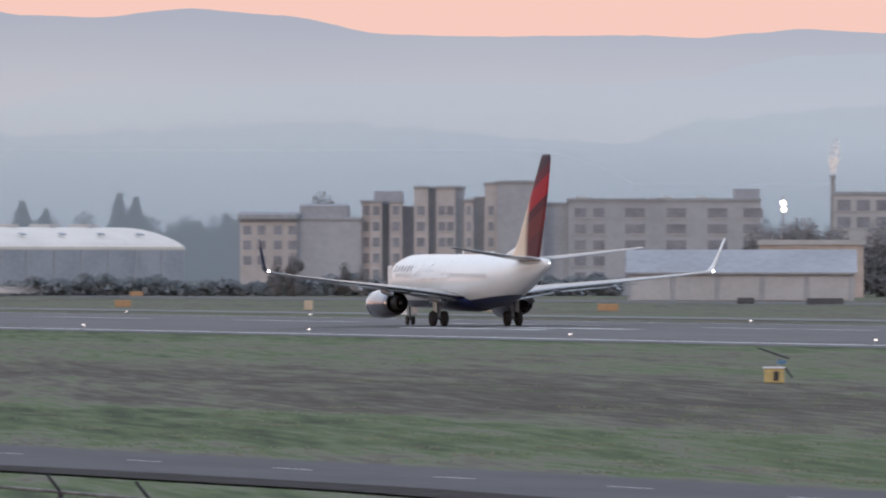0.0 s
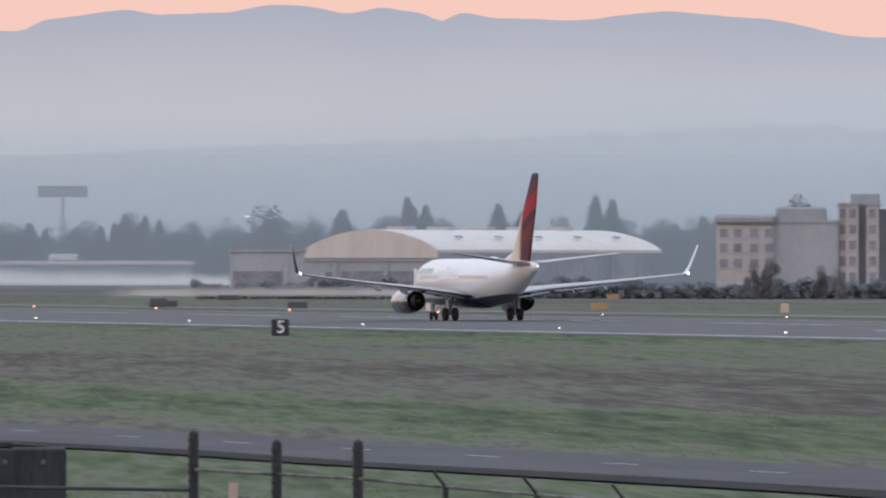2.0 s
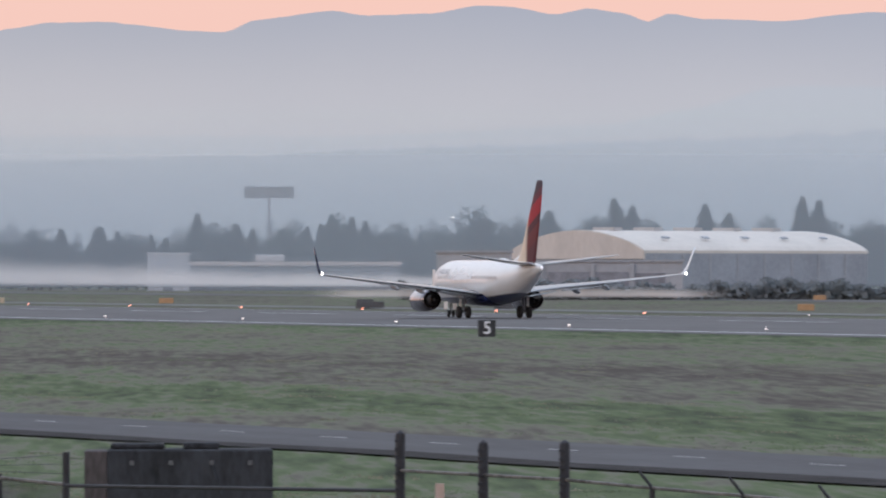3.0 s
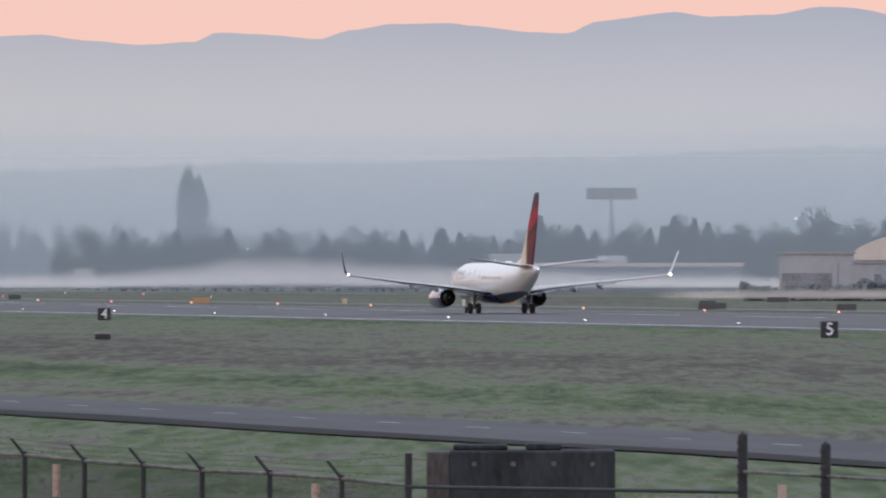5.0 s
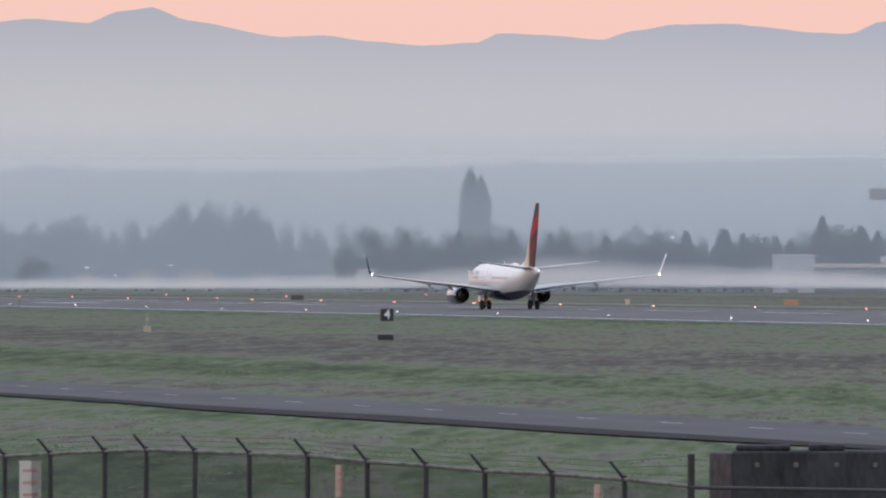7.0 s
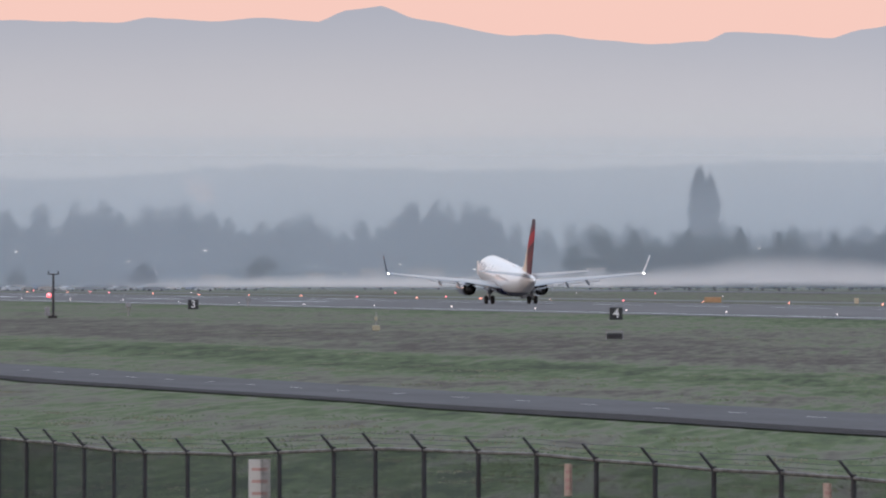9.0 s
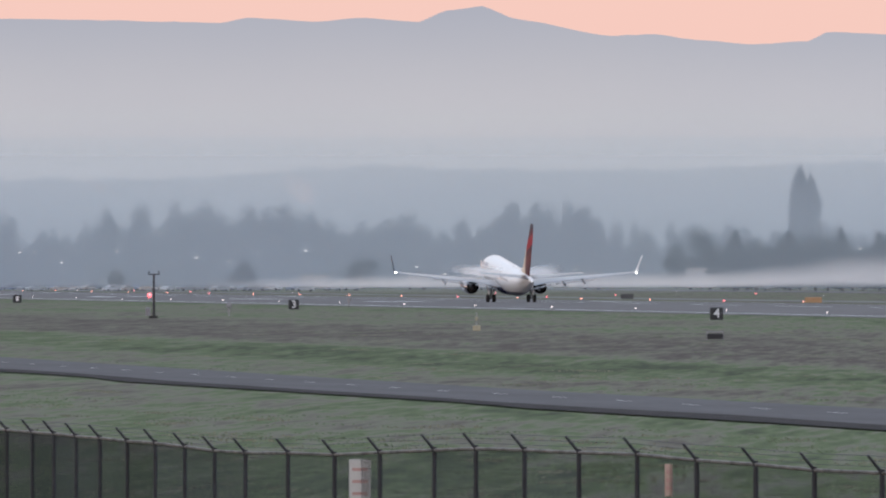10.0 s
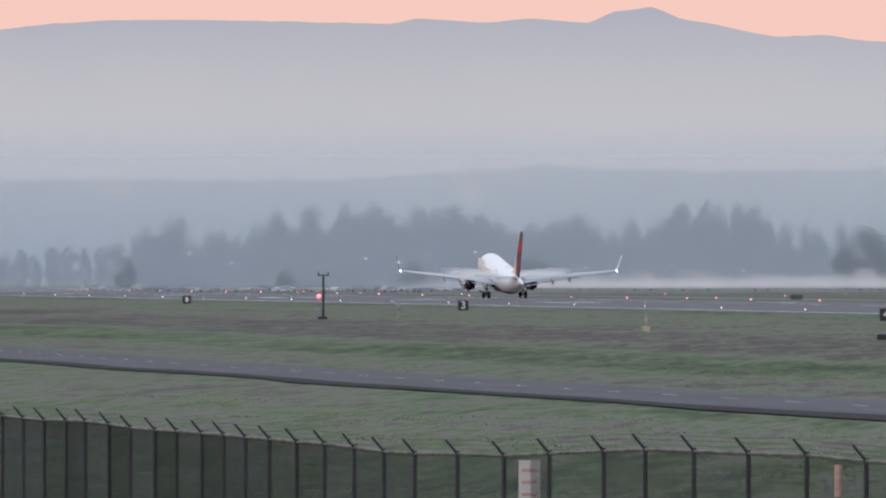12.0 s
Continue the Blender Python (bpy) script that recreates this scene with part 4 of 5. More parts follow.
def tree(kind, material, seed):
    """A tree one unit of ten metres high: trunk, limbs and a crown of many small leaf sprays."""
    rnd = random.Random(seed)
    lab = {"conifer": "dark pointed conifer in morning haze", "round": "broad leafless tree in morning haze", "poplar": "tall narrow poplar in morning haze"}[kind]
    t = thing("tree", lab, "tree", None, "trees beyond the airfield")
    bm = bmesh.new()
    rod(bm, (0, 0, 0), (0, 0, 6.5 if kind != "conifer" else 9.0), 0.28, 0.06, 7)
    for i in range(9):
        z = 2.0 + i * 0.55
        a = rnd.uniform(0, 6.28)
        ln = (2.2 if kind == "round" else 1.0) * rnd.uniform(0.6, 1.1)
        rod(bm, (0, 0, z), (ln * math.cos(a), ln * math.sin(a), z + ln * 0.8), 0.09, 0.02, 5)
    part("trunk", bm, BARK, t)
    bm = bmesh.new()
    # the crown's masses, filled with leaf sprays
    lumps = []
    if kind == "round":
        lumps = [(0, 0, 5.2, 2.3, 3.0), (0, 0, 7.6, 1.7, 2.0), (0.6, 0.3, 2.2, 2.0, 1.8), (-0.8, -0.4, 1.8, 1.9, 1.6)]
        for i in range(9):
            a, r = rnd.uniform(0, 6.28), rnd.uniform(1.0, 2.3)
            q = rnd.uniform(0.8, 1.5)
            lumps.append((r * math.cos(a), r * math.sin(a), rnd.uniform(2.6, 7.6) - r * 0.4, q, q * 1.2))
    elif kind == "poplar":
        lumps = [(rnd.uniform(-0.25, 0.25), rnd.uniform(-0.25, 0.25), z, r, 1.5) for z, r in ((1.9, 1.2), (3.4, 1.55), (5.0, 1.7), (6.5, 1.65), (7.8, 1.45), (8.6, 1.05), (9.3, 0.6))]
    else:
        lumps = [(rnd.uniform(-0.1, 0.1), rnd.uniform(-0.1, 0.1), z, r, 0.9) for z, r in ((1.3, 2.4), (2.5, 2.3), (3.8, 2.1), (5.0, 1.85), (6.2, 1.55), (7.3, 1.2), (8.3, 0.82), (9.1, 0.45))]
    for i in range(3800):
        lx, ly, lz, r, h = lumps[rnd.randrange(len(lumps))]
        d = Vector((rnd.gauss(0, 1), rnd.gauss(0, 1), rnd.gauss(0, 1))).normalized()
        k = 1.02 * rnd.random() ** 0.42
        p = Vector((lx + d.x * r * k, ly + d.y * r * k, max(0.4, lz + d.z * h * k)))
        size = {"round": 0.40, "poplar": 0.36}[kind] if kind != "conifer" else 0.16 + 0.13 * r
        u = Vector((rnd.gauss(0, 1), rnd.gauss(0, 1), rnd.gauss(0, 0.7) - (0.4 if kind == "conifer" else -0.3))).normalized() * size * rnd.uniform(0.6, 1.4)
        v = u.cross(d + Vector((rnd.gauss(0, 0.3), rnd.gauss(0, 0.3), rnd.gauss(0, 0.3)))).normalized() * size * rnd.uniform(0.3, 0.8)
        bm.faces.new([bm.verts.new(p + w) for w in (-u * 0.6, v * 0.5, u, -v * 0.5)])
    part("crown", bm, material, t)
    return t


def build_trees():
    protos = {}
    # twig: lightened so that haze is painted into the hotel shrubs
    shades = {"fir": FIR, "bare": BARE, "pale": PALE, "twig": leaf_material("haze_grey_twigs", (0.26, 0.25, 0.255))}
    rnd = random.Random(11)
    wood = {"v": [], "f": [], "n": 0}
    def plant(kind, shade, mil, dist, high, wide=1.0, joined=False):
        k = rnd.randrange(3)
        key = (kind, shade, k)
        m = facing(mil, dist, 0, rnd.uniform(0, 360)) @ Matrix.Diagonal((high / 10 * wide, high / 10 * wide, high / 10, 1))
        if key not in protos:
            protos[key] = tree(kind, shades[shade], k + 1 + len(shade))
            protos[key].matrix_world = m
        elif joined:
            for c in protos[key].children:
                co = np.empty(len(c.data.vertices) * 3)
                c.data.vertices.foreach_get("co", co)
                co = co.reshape(-1, 3)
                mm = np.array(m)
                wood["v"].append(co @ mm[:3, :3].T + mm[:3, 3])
                wood["f"] += [tuple(i + wood["n"] for i in q.vertices) for q in c.data.polygons]
                wood["n"] += len(co)
        else:
            copy_thing(protos[key], m @ Matrix.Diagonal((*(1 / q for q in protos[key].scale), 1)))
    # far grey wood, by its skyline: bearing and height
    sky = [(96, 13.5), (105, 14.5), (110, 17.5), (113, 19), (121, 21.5), (126, 26), (141, 27), (145, 22.5), (149, 25), (153, 22), (158, 27), (165, 27), (168, 22), (178, 20), (190, 20.5), (206, 19), (225, 21), (245, 22), (280, 21), (352, 21)]
    def top(mil):
        for (a, za), (b, zb) in zip(sky, sky[1:]):
            if a <= mil <= b:
                return za + (zb - za) * (mil - a) / (b - a)
        return 10
    mil = 97.0
    while mil < 350:
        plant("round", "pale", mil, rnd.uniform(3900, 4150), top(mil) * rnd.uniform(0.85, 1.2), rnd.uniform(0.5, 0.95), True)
        mil += rnd.uniform(1.0, 1.7)
    mil = 97.0
    while mil < 232:
        plant("round", "bare", mil, rnd.uniform(3300, 3500), top(mil) * rnd.uniform(0.62, 1.0), rnd.uniform(0.55, 0.95))
        mil += rnd.uniform(1.0, 1.7)
    # hangar and roadside conifers
    mil = 178.0
    while mil < 300:
        low = 13.0 if mil < 215 else (16.0 if mil < 290 else 13)
        plant(rnd.choice(("conifer", "round", "round", "round")), "fir", mil, rnd.uniform(2700, 2900), low * rnd.uniform(0.8, 1.25), rnd.uniform(0.9, 1.5))
        mil += rnd.uniform(0.8, 1.5)
    for mil, high, wide, kind in ((228, 18.5, 1.0, "conifer"), (229.7, 18.0, 1.0, "conifer"), (231, 17, 1.0, "conifer"), (240.5, 21.5, 1.3, "round"), (253, 22.5, 1.0, "conifer"), (254.5, 20.5, 1.1, "conifer"),
                                  (256, 18, 1.2, "round"), (261, 21, 1.1, "conifer"), (263, 19, 1.1, "conifer"), (269.6, 23, 0.9, "conifer"), (271, 22, 1.0, "conifer"), (272, 18, 1.2, "round"), (279, 18, 0.9, "conifer"), (280.4, 18, 0.9, "conifer"),
                                  (212, 13.5, 1.0, "conifer"), (209, 14.5, 1.0, "conifer"), (201.6, 15.5, 1.2, "round"), (188.5, 15.5, 1.0, "conifer"), (184, 15, 1.1, "conifer")):
        plant(kind, "fir", mil, 2750, high, wide)
    for mil, high in ((185.0, 36), (185.8, 33.5)):
        plant("poplar", "bare", mil, 3700, high, 0.78)
    plant("round", "bare", 114.6, 3200, 22, 1.15)
    plant("round", "bare", 159.4, 3600, 28, 0.75)
    plant("round", "bare", 161.6, 3600, 29, 0.6)
    plant("round", "pale", 164.4, 3600, 28.5, 0.55)
    plant("round", "fir", 176.2, 3050, 18.0, 1.15)
    plant("round", "fir", 174.0, 3080, 13.0, 1.2)
    plant("round", "fir", 178.4, 3080, 12.0, 1.1)
    # shrubs and trees round the hotel
    for mil, high in ((283.5, 6.5), (285, 7.5), (289.5, 6), (291, 5.5)):
        plant("round", "twig", mil, 1840, high, 0.8)
    for i in range(26):
        mil = rnd.uniform(326, 341)
        plant("round", "twig", mil, rnd.uniform(1800, 1880), rnd.uniform(9, 13.5), rnd.uniform(0.8, 1.2))
    plant("round", "twig", 287.5, 1935, 18.6, 0.7)
    for i in range(16):
        plant("round", "bare", rnd.uniform(97, 160), rnd.uniform(3050, 3250), rnd.uniform(6, 11), rnd.uniform(1.2, 1.7))
    me = bpy.data.meshes.new("far_wood")
    me.from_pydata(np.concatenate(wood["v"]).tolist(), [], wood["f"])
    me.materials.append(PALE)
    tagged(new("far_wood", me), "pale leafless far woods fading in haze", "woods", kind="stuff")


def hedge():
    """A ragged dark hedge along the far airfield boundary, before the hangars and the hotel."""
    rng = np.random.default_rng(21)
    count = 30000
    mil = rng.uniform(234, 314, count) / 1000
    crest = 2.5 + 0.5 * np.sin(mil * 310) + 0.4 * np.sin(mil * 1130 + 1) + 0.35 * np.sin(mil * 2900 + 2)
    z = crest * rng.random(count) ** 0.7
    d = 1876 + rng.normal(0, 1.6, count)
    c = np.stack((d * np.sin(mil), d * np.cos(mil), z), 1)
    u, v = rng.normal(0, 0.34, (count, 3)), rng.normal(0, 0.24, (count, 3))
    co = np.stack((c - u, c + v, c + u, c - v), 1).reshape(-1, 3)
    co[:, 2] = np.maximum(co[:, 2], 0.0)
    me = bpy.data.meshes.new("hedge")
    me.from_pydata(co.tolist(), [], np.arange(count * 4).reshape(-1, 4).tolist())
    # twig colour raised to grey: the haze before the hedge is painted in
    me.materials.append(leaf_material("haze_grey_hedge", (0.24, 0.26, 0.275)))
    tagged(new("hedge", me), "long dark ragged boundary hedge before the hangars", "hedge", kind="stuff")


# ---- airfield furniture ----
def text_mesh(body, size):
    cu = bpy.data.curves.new("digit", 'FONT')
    cu.body, cu.size, cu.extrude = body, size, 0.01
    cu.align_x, cu.align_y = 'CENTER', 'CENTER'
    cu.offset = 0.012
    ob = bpy.data.objects.new("digit", cu)
    scene.collection.objects.link(ob)
    me = bpy.data.meshes.new_from_object(ob.evaluated_get(bpy.context.evaluated_depsgraph_get()))
    bpy.data.objects.remove(ob)
    me.materials.clear()
    me.materials.append(SIGN_WHITE)
    return me


def distance_sign(y, digit):
    s = thing("distance_sign", "black runway distance sign with a white numeral" if digit else "black runway distance sign", "sign", pose(201, y, ground_z(201) - 0.02, 0, 0, 0), "runway distance signs")
    part("panel", boxed(-0.66, 0.66, -0.14, 0.14, 0.03, 1.27, bevel=0.03), BLACK, s)
    part("rim", boxed(-0.70, 0.70, -0.10, 0.10, 0.01, 0.06), STEEL, s)
    for lx in (-0.45, 0.45):
        part("leg", rod(bmesh.new(), (lx, 0, -0.1), (lx, 0, 0.04), 0.04), STEEL, s)
    if digit:
        d = new("numeral", text_mesh(digit, 1.32))
        d.parent = s
        d.location, d.rotation_euler = (0, -0.155, 0.65), (radians(90), 0, 0)
    else:
        part("numeral_bar", boxed(-0.22, 0.22, -0.155, -0.14, 0.3, 1.0), SIGN_WHITE, s)


def taxi_signs():
    rows = ((269.9, 1301, 1.9, "orange"), (286.3, 1301, 0.9, "pale"), (312.8, 1188, 2.2, "orange"), (271.1, 1792, 2.0, "orange"), (325, 1439, 2.2, "dark"), (332, 1418, 4.6, "dark"),
            (230.9, 1508, 2.2, "dark"), (243.2, 1319, 2.3, "dark"), (237, 1939, 3.0, "dark"), (302.3, 1159, 1.5, "pale"), (286.3, 1203, 0.9, "pale"), (231.4, 1357, 3.2, "dark"),
            (213.3, 1557, 2.0, "orange"), (169.6, 1827, 2.0, "dark"), (186.1, 1557, 2.3, "orange"), (198.8, 1532, 0.6, "pale"), (230.8, 1338, 1.9, "dark"), (237.1, 1727, 3.2, "dark"))
    # the black boxes are greyed: distance haze is mixed into their colour
    cols = {"orange": YELLOW, "dark": mat("dark_grey_sign_box", (0.075, 0.075, 0.082), 0.6, vary=0.2), "pale": mat("cream_sign_panel", (0.55, 0.44, 0.32), 0.6)}
    for mil, dist, w, c in rows:
        p = site(mil, dist)
        z = ground_z(p.x)
        lab = {"orange": "orange-yellow taxiway guidance sign on short legs", "dark": "black taxiway sign box on short legs", "pale": "cream equipment box beside the taxiway"}[c]
        s = thing("taxiway_sign" if c != "pale" else "equipment_box", lab, "sign" if c != "pale" else "box", facing(mil, dist, z), "taxiway signs" if c != "pale" else "")
        part("panel", boxed(-w / 2, w / 2, -0.12, 0.12, 0.2, 0.95, bevel=0.03), cols[c], s)
        for lx in (-w * 0.35, w * 0.35):
            part("leg", rod(bmesh.new(), (lx, 0, 0), (lx, 0, 0.22), 0.04), STEEL, s)


def edge_lights():
    proto = None
    lenses = {"red": LAMP_RED, "amber": LAMP_AMBER, "white": EDGE_LAMP}
    words = {"red": "small glowing red airfield light", "amber": "small glowing amber runway edge light on a short stem", "white": "small glowing white runway edge light on a short stem"}
    def put(x, y, z, key):
        nonlocal proto
        if proto is None:
            proto = {}
        if key not in proto:
            t = thing("runway_light", words[key], "light", None, "runway lights")
            part("stem", rod(bmesh.new(), (0, 0, 0), (0, 0, 0.3), 0.05, n=6), STEEL, t)
            bm = bmesh.new()
            bmesh.ops.create_icosphere(bm, subdivisions=1, radius={"red": 0.13, "amber": 0.10, "white": 0.07}[key], matrix=Matrix.Translation((0, 0, 0.3)))
            part("lens", bm, lenses[key], t, "glowing lens")
            t.matrix_world = pose(x, y, z)
            proto[key] = t
        else:
            copy_thing(proto[key], pose(x, y, z))
    for k in range(-5, 24):
        put(224.5, 822.7 + 60.3 * k, ground_z(224.5) + 0.02, "white")
    for k in range(-9, 22):
        put(283.2, 1267 + 61.1 * k, ground_z(283.2) + 0.02, "red" if k in (5, 9, 14) else "amber" if k > -4 else "white")
    rnd = random.Random(3)
    for mil, dist in ((162.5, 1900), (168.6, 2100), (187, 2050), (140, 2300), (131, 2350), (126, 2500), (121, 2550), (118, 2700), (115, 2800), (111.5, 2900), (109.5, 2950), (108, 3000), (106.5, 3000), (105, 3050), (103.5, 3100), (158, 2300), (174, 2350), (181, 2300)):
        p = site(mil, dist)
        put(p.x, p.y, ground_z(p.x), rnd.choice(("red", "white")))


def street_lamps():
    for mil, dist, z in ((190.2, 2880, 10.5), (201.6, 2880, 9.5), (204.3, 2880, 12.0), (202.8, 2860, 13.5), (211.0, 3000, 22), (238.7, 2600, 17.0), (192.4, 2880, 6.0), (172, 2890, 3.4), (117.2, 3020, 9.8), (119.6, 3000, 7.0), (110.2, 3020, 9.5), (105, 3020, 9.6), (115.9, 3010, 9.7),
                         (124.5, 3040, 10.0), (134.4, 3050, 7.4), (131.5, 3040, 8.4), (141.2, 3040, 10.2), (151, 3040, 6.0), (181.2, 2950, 3.2), (165, 3000, 5.2), (153.5, 2980, 4.0), (158.4, 2990, 6.5), (168.3, 2960, 3.6)):
        o = thing("street_lamp", "distant glowing street lamp on a pole", "street lamp", None, "street lamps")
        part("pole", rod(bmesh.new(), (0, 0, -z), (0, 0, 0), 0.09, 0.07, 6), STEEL, o)
        bm = boxed(-0.45, 0.45, -0.2, 0.2, -0.05, 0.1, bevel=0.06)
        part("lamp_head", bm, LAMP_WHITE, o, "glowing lamp head")
        o.matrix_world = facing(mil, dist, z)


def small_airfield_things():
    # yellow equipment box with a tilted panel
    o = thing("equipment_cabinet", "pale yellow equipment cabinet with a tilted dark panel and blue lamp", "cabinet", facing(327.5, 472, relief(151.8, 446.9) - 0.02))
    ye = mat("faded_yellow_cabinet", (0.52, 0.40, 0.17), 0.6, vary=0.12, scale=3)
    part("body", boxed(-0.42, 0.42, -0.3, 0.3, 0.06, 0.66, bevel=0.04), ye, o)
    part("lid", boxed(-0.46, 0.46, -0.34, 0.34, 0.66, 0.74, bevel=0.02), SIGN_WHITE, o)
    part("door", boxed(-0.02, 0.2, -0.32, -0.3, 0.16, 0.55), BLACK, o)
    part("plinth", boxed(-0.5, 0.5, -0.4, 0.4, -0.05, 0.06), CONCRETE_PALE, o)
    part("post", rod(bmesh.new(), (0.2, 0, 0.7), (0.2, 0, 1.25), 0.05), STEEL, o)
    pn = part("panel", boxed(-0.78, 0.62, -0.12, 0.12, -0.04, 0.04, bevel=0.015), BLACK, o)
    pn.location, pn.rotation_euler = (0.05, 0, 1.28), (0, 0.33, 0)
    part("arm", rod(bmesh.new(), (0.45, 0, 0.72), (0.75, 0, 0.3), 0.035), BLACK, o)
    part("lamp", boxed(0.1, 0.5, -0.1, 0.1, 0.84, 1.04, bevel=0.05), mat("blue_lens", (0.10, 0.2, 0.30), 0.3), o)
    # low marker by the distance sign
    o = thing("low_marker", "low dark framed marker box on the grass", "marker", facing(177.4, 813, relief(143.5, 800.2) - 0.02))
    part("body", boxed(-0.56, 0.56, -0.2, 0.2, 0.1, 0.5, bevel=0.03), BLACK, o)
    part("top_bar", boxed(-0.6, 0.6, -0.05, 0.05, 0.58, 0.66), STEEL, o)
    for x in (-0.56, 0.56):
        part("leg", boxed(x - 0.04, x + 0.04, -0.05, 0.05, 0, 0.66), STEEL, o)
    # instrument stake
    o = thing("instrument_stake", "small cream instrument stake with a box", "marker", facing(156.3, 926, relief(144.1, 914.7) - 0.02))
    part("post", rod(bmesh.new(), (0, 0, 0), (0, 0, 1.55), 0.05), CONCRETE_PALE, o)
    cream = mat("cream_box", (0.42, 0.38, 0.27), 0.7)
    part("box", boxed(-0.32, 0.32, -0.2, 0.2, 0.05, 0.5, bevel=0.04), cream, o)
    part("cap", boxed(-0.12, 0.12, -0.12, 0.12, 0.9, 1.2, bevel=0.03), cream, o)
    # mast with a red lamp
    o = thing("weather_mast", "slim dark mast with a crossbar and red lamp", "mast", facing(127.75, 1160, relief(147.8, 1150.5)))
    part("pole", rod(bmesh.new(), (0, 0, 0), (0, 0, 4.6), 0.14, 0.1), FENCE, o)
    part("crossbar", boxed(-0.5, 0.5, -0.05, 0.05, 4.5, 4.62), FENCE, o)
    for x in (-0.5, 0.5):
        part("sensor", boxed(x - 0.07, x + 0.07, -0.07, 0.07, 4.5, 4.9), FENCE, o)
    part("box", boxed(-0.85, -0.35, -0.3, 0.3, 0.3, 1.15, bevel=0.04), STEEL, o)
    part("base", boxed(-0.5, 0.4, -0.4, 0.4, -0.05, 0.3), GRAVEL, o)
    bm = bmesh.new()
    bmesh.ops.create_icosphere(bm, subdivisions=2, radius=0.24, matrix=Matrix.Translation((-0.45, -0.2, 2.4)))
    part("lamp", bm, LAMP_RED, o, "glowing red lamp", True)
    for mil, dist in ((134.4, 1230), (145.0, 1500)):
        o = thing("sensor_post", "short grey sensor post on the grass", "marker", facing(mil, dist, relief(site(mil, dist).x, site(mil, dist).y)))
        part("post", rod(bmesh.new(), (0, 0, -0.05), (0, 0, 1.0), 0.08), STEEL, o)
        part("head", boxed(-0.3, 0.3, -0.2, 0.2, 0.9, 1.5, bevel=0.06), STEEL, o)


# ---- foreground fence ----
def fence():
    POSTS = [(23.05, 235.56, 2.01), (23.21, 232.73, 2.01), (23.35, 229.83, 2.0), (23.47, 226.93, 2.0), (23.61, 224.04, 2.03), (23.69, 221.14, 2.05),
             (23.84, 218.24, 2.03), (23.94, 215.34, 2.0), (24.08, 212.45, 2.0), (24.16, 209.55, 2.02), (24.29, 206.65, 2.02), (24.35, 203.75, 2.03),
             (24.4, 200.85, 2.03), (24.47, 197.95, 2.04), (24.59, 195.06, 2.03), (24.71, 192.16, 2.04), (24.84, 189.26, 2.02), (24.96, 186.36, 2.0),
             (25.08, 183.47, 2.01), (25.38, 180.58, 2.05), (25.72, 177.7, 2.07), (26.02, 174.82, 2.15), (26.44, 171.95, 2.23), (26.63, 169.05, 2.3),
             (26.91, 166.17, 2.32), (27.25, 163.29, 2.33), (27.62, 160.41, 2.35), (27.98, 157.53, 2.31), (28.3, 154.65, 2.3), (28.59, 151.77, 2.27),
             (28.97, 148.89, 2.28), (29.38, 146.02, 2.26), (29.68, 143.14, 2.22)]
    CHAIN = mat("chain_link_wire", (0.040, 0.040, 0.046), 0.55, 0.3, vary=0.2, scale=6)
    f = thing("chain_link_fence", "dark chain-link fence with outward barbed-wire arms", "fence")
    pts = [Vector(p) for p in POSTS]
    tall = 2.1
    span_mesh = None
    for i, p in enumerate(pts):
        nx = pts[min(i + 1, len(pts) - 1)] - pts[max(i - 1, 0)]
        along = Vector((nx.x, nx.y, 0)).normalized()
        out = Vector((-along.y, along.x, 0))
        if out.x > 0:
            out = -out
        last = i == len(pts) - 1
        bm = rod(bmesh.new(), (p.x, p.y, p.z - tall - 0.35), (p.x, p.y, p.z + (0.05 if not last else 0.42)), 0.037 if not last else 0.048, n=8)
        post = part("post", bm, FENCE, f)
        if not last:
            tip = p + out * 0.205 + Vector((0, 0, 0.24))
            part("arm", rod(bmesh.new(), p, tip, 0.026, 0.018, 6), FENCE, post)
    def arm(i, k):
        nx = pts[min(i + 1, len(pts) - 1)] - pts[max(i - 1, 0)]
        along = Vector((nx.x, nx.y, 0)).normalized()
        out = Vector((-along.y, along.x, 0))
        if out.x > 0:
            out = -out
        return pts[i] + out * 0.205 * k + Vector((0, 0, 0.24 * k))
    for i in range(len(pts) - 1):
        a, b = pts[i], pts[i + 1]
        part("top_rail", rod(bmesh.new(), a, b, 0.026, n=6), RAIL, f)
        bm = bmesh.new()
        for k in (0.35, 0.67, 0.98):
            rod(bm, arm(i, k), arm(i + 1, k) if i + 1 < len(pts) - 1 else b + Vector((0, 0, 0.4 * k)), 0.004, n=4)
        part("barbed_wire", bm, CHAIN, f)
        d = b - a
        if span_mesh is None:
            bm = bmesh.new()
            ln, pitch = 2.9, 0.075
            n = int((ln + tall) / pitch)
            for s in range(n):
                c = s * pitch
                for sg in (1, -1):
                    x0, z0 = max(0.0, c - tall), min(c, tall)
                    x1, z1 = min(c, ln), max(0.0, c - ln)
                    if sg < 0:
                        x0, x1 = ln - x0, ln - x1
                    w = 0.0038
                    q = [Vector((x0, sg * 0.002, -z0)), Vector((x1, sg * 0.002, -z1))]
                    e = Vector((w, 0, w * (1 if sg > 0 else -1)))
                    o = Vector((0, w * 1.4, 0))
                    vs = [bm.verts.new(v) for v in (q[0] + e, q[0] - o, q[0] - e, q[1] + e, q[1] - o, q[1] - e)]
                    bm.faces.new((vs[0], vs[1], vs[4], vs[3]))
                    bm.faces.new((vs[1], vs[2], vs[5], vs[4]))
            net = part("mesh_panel", bm, CHAIN, f)
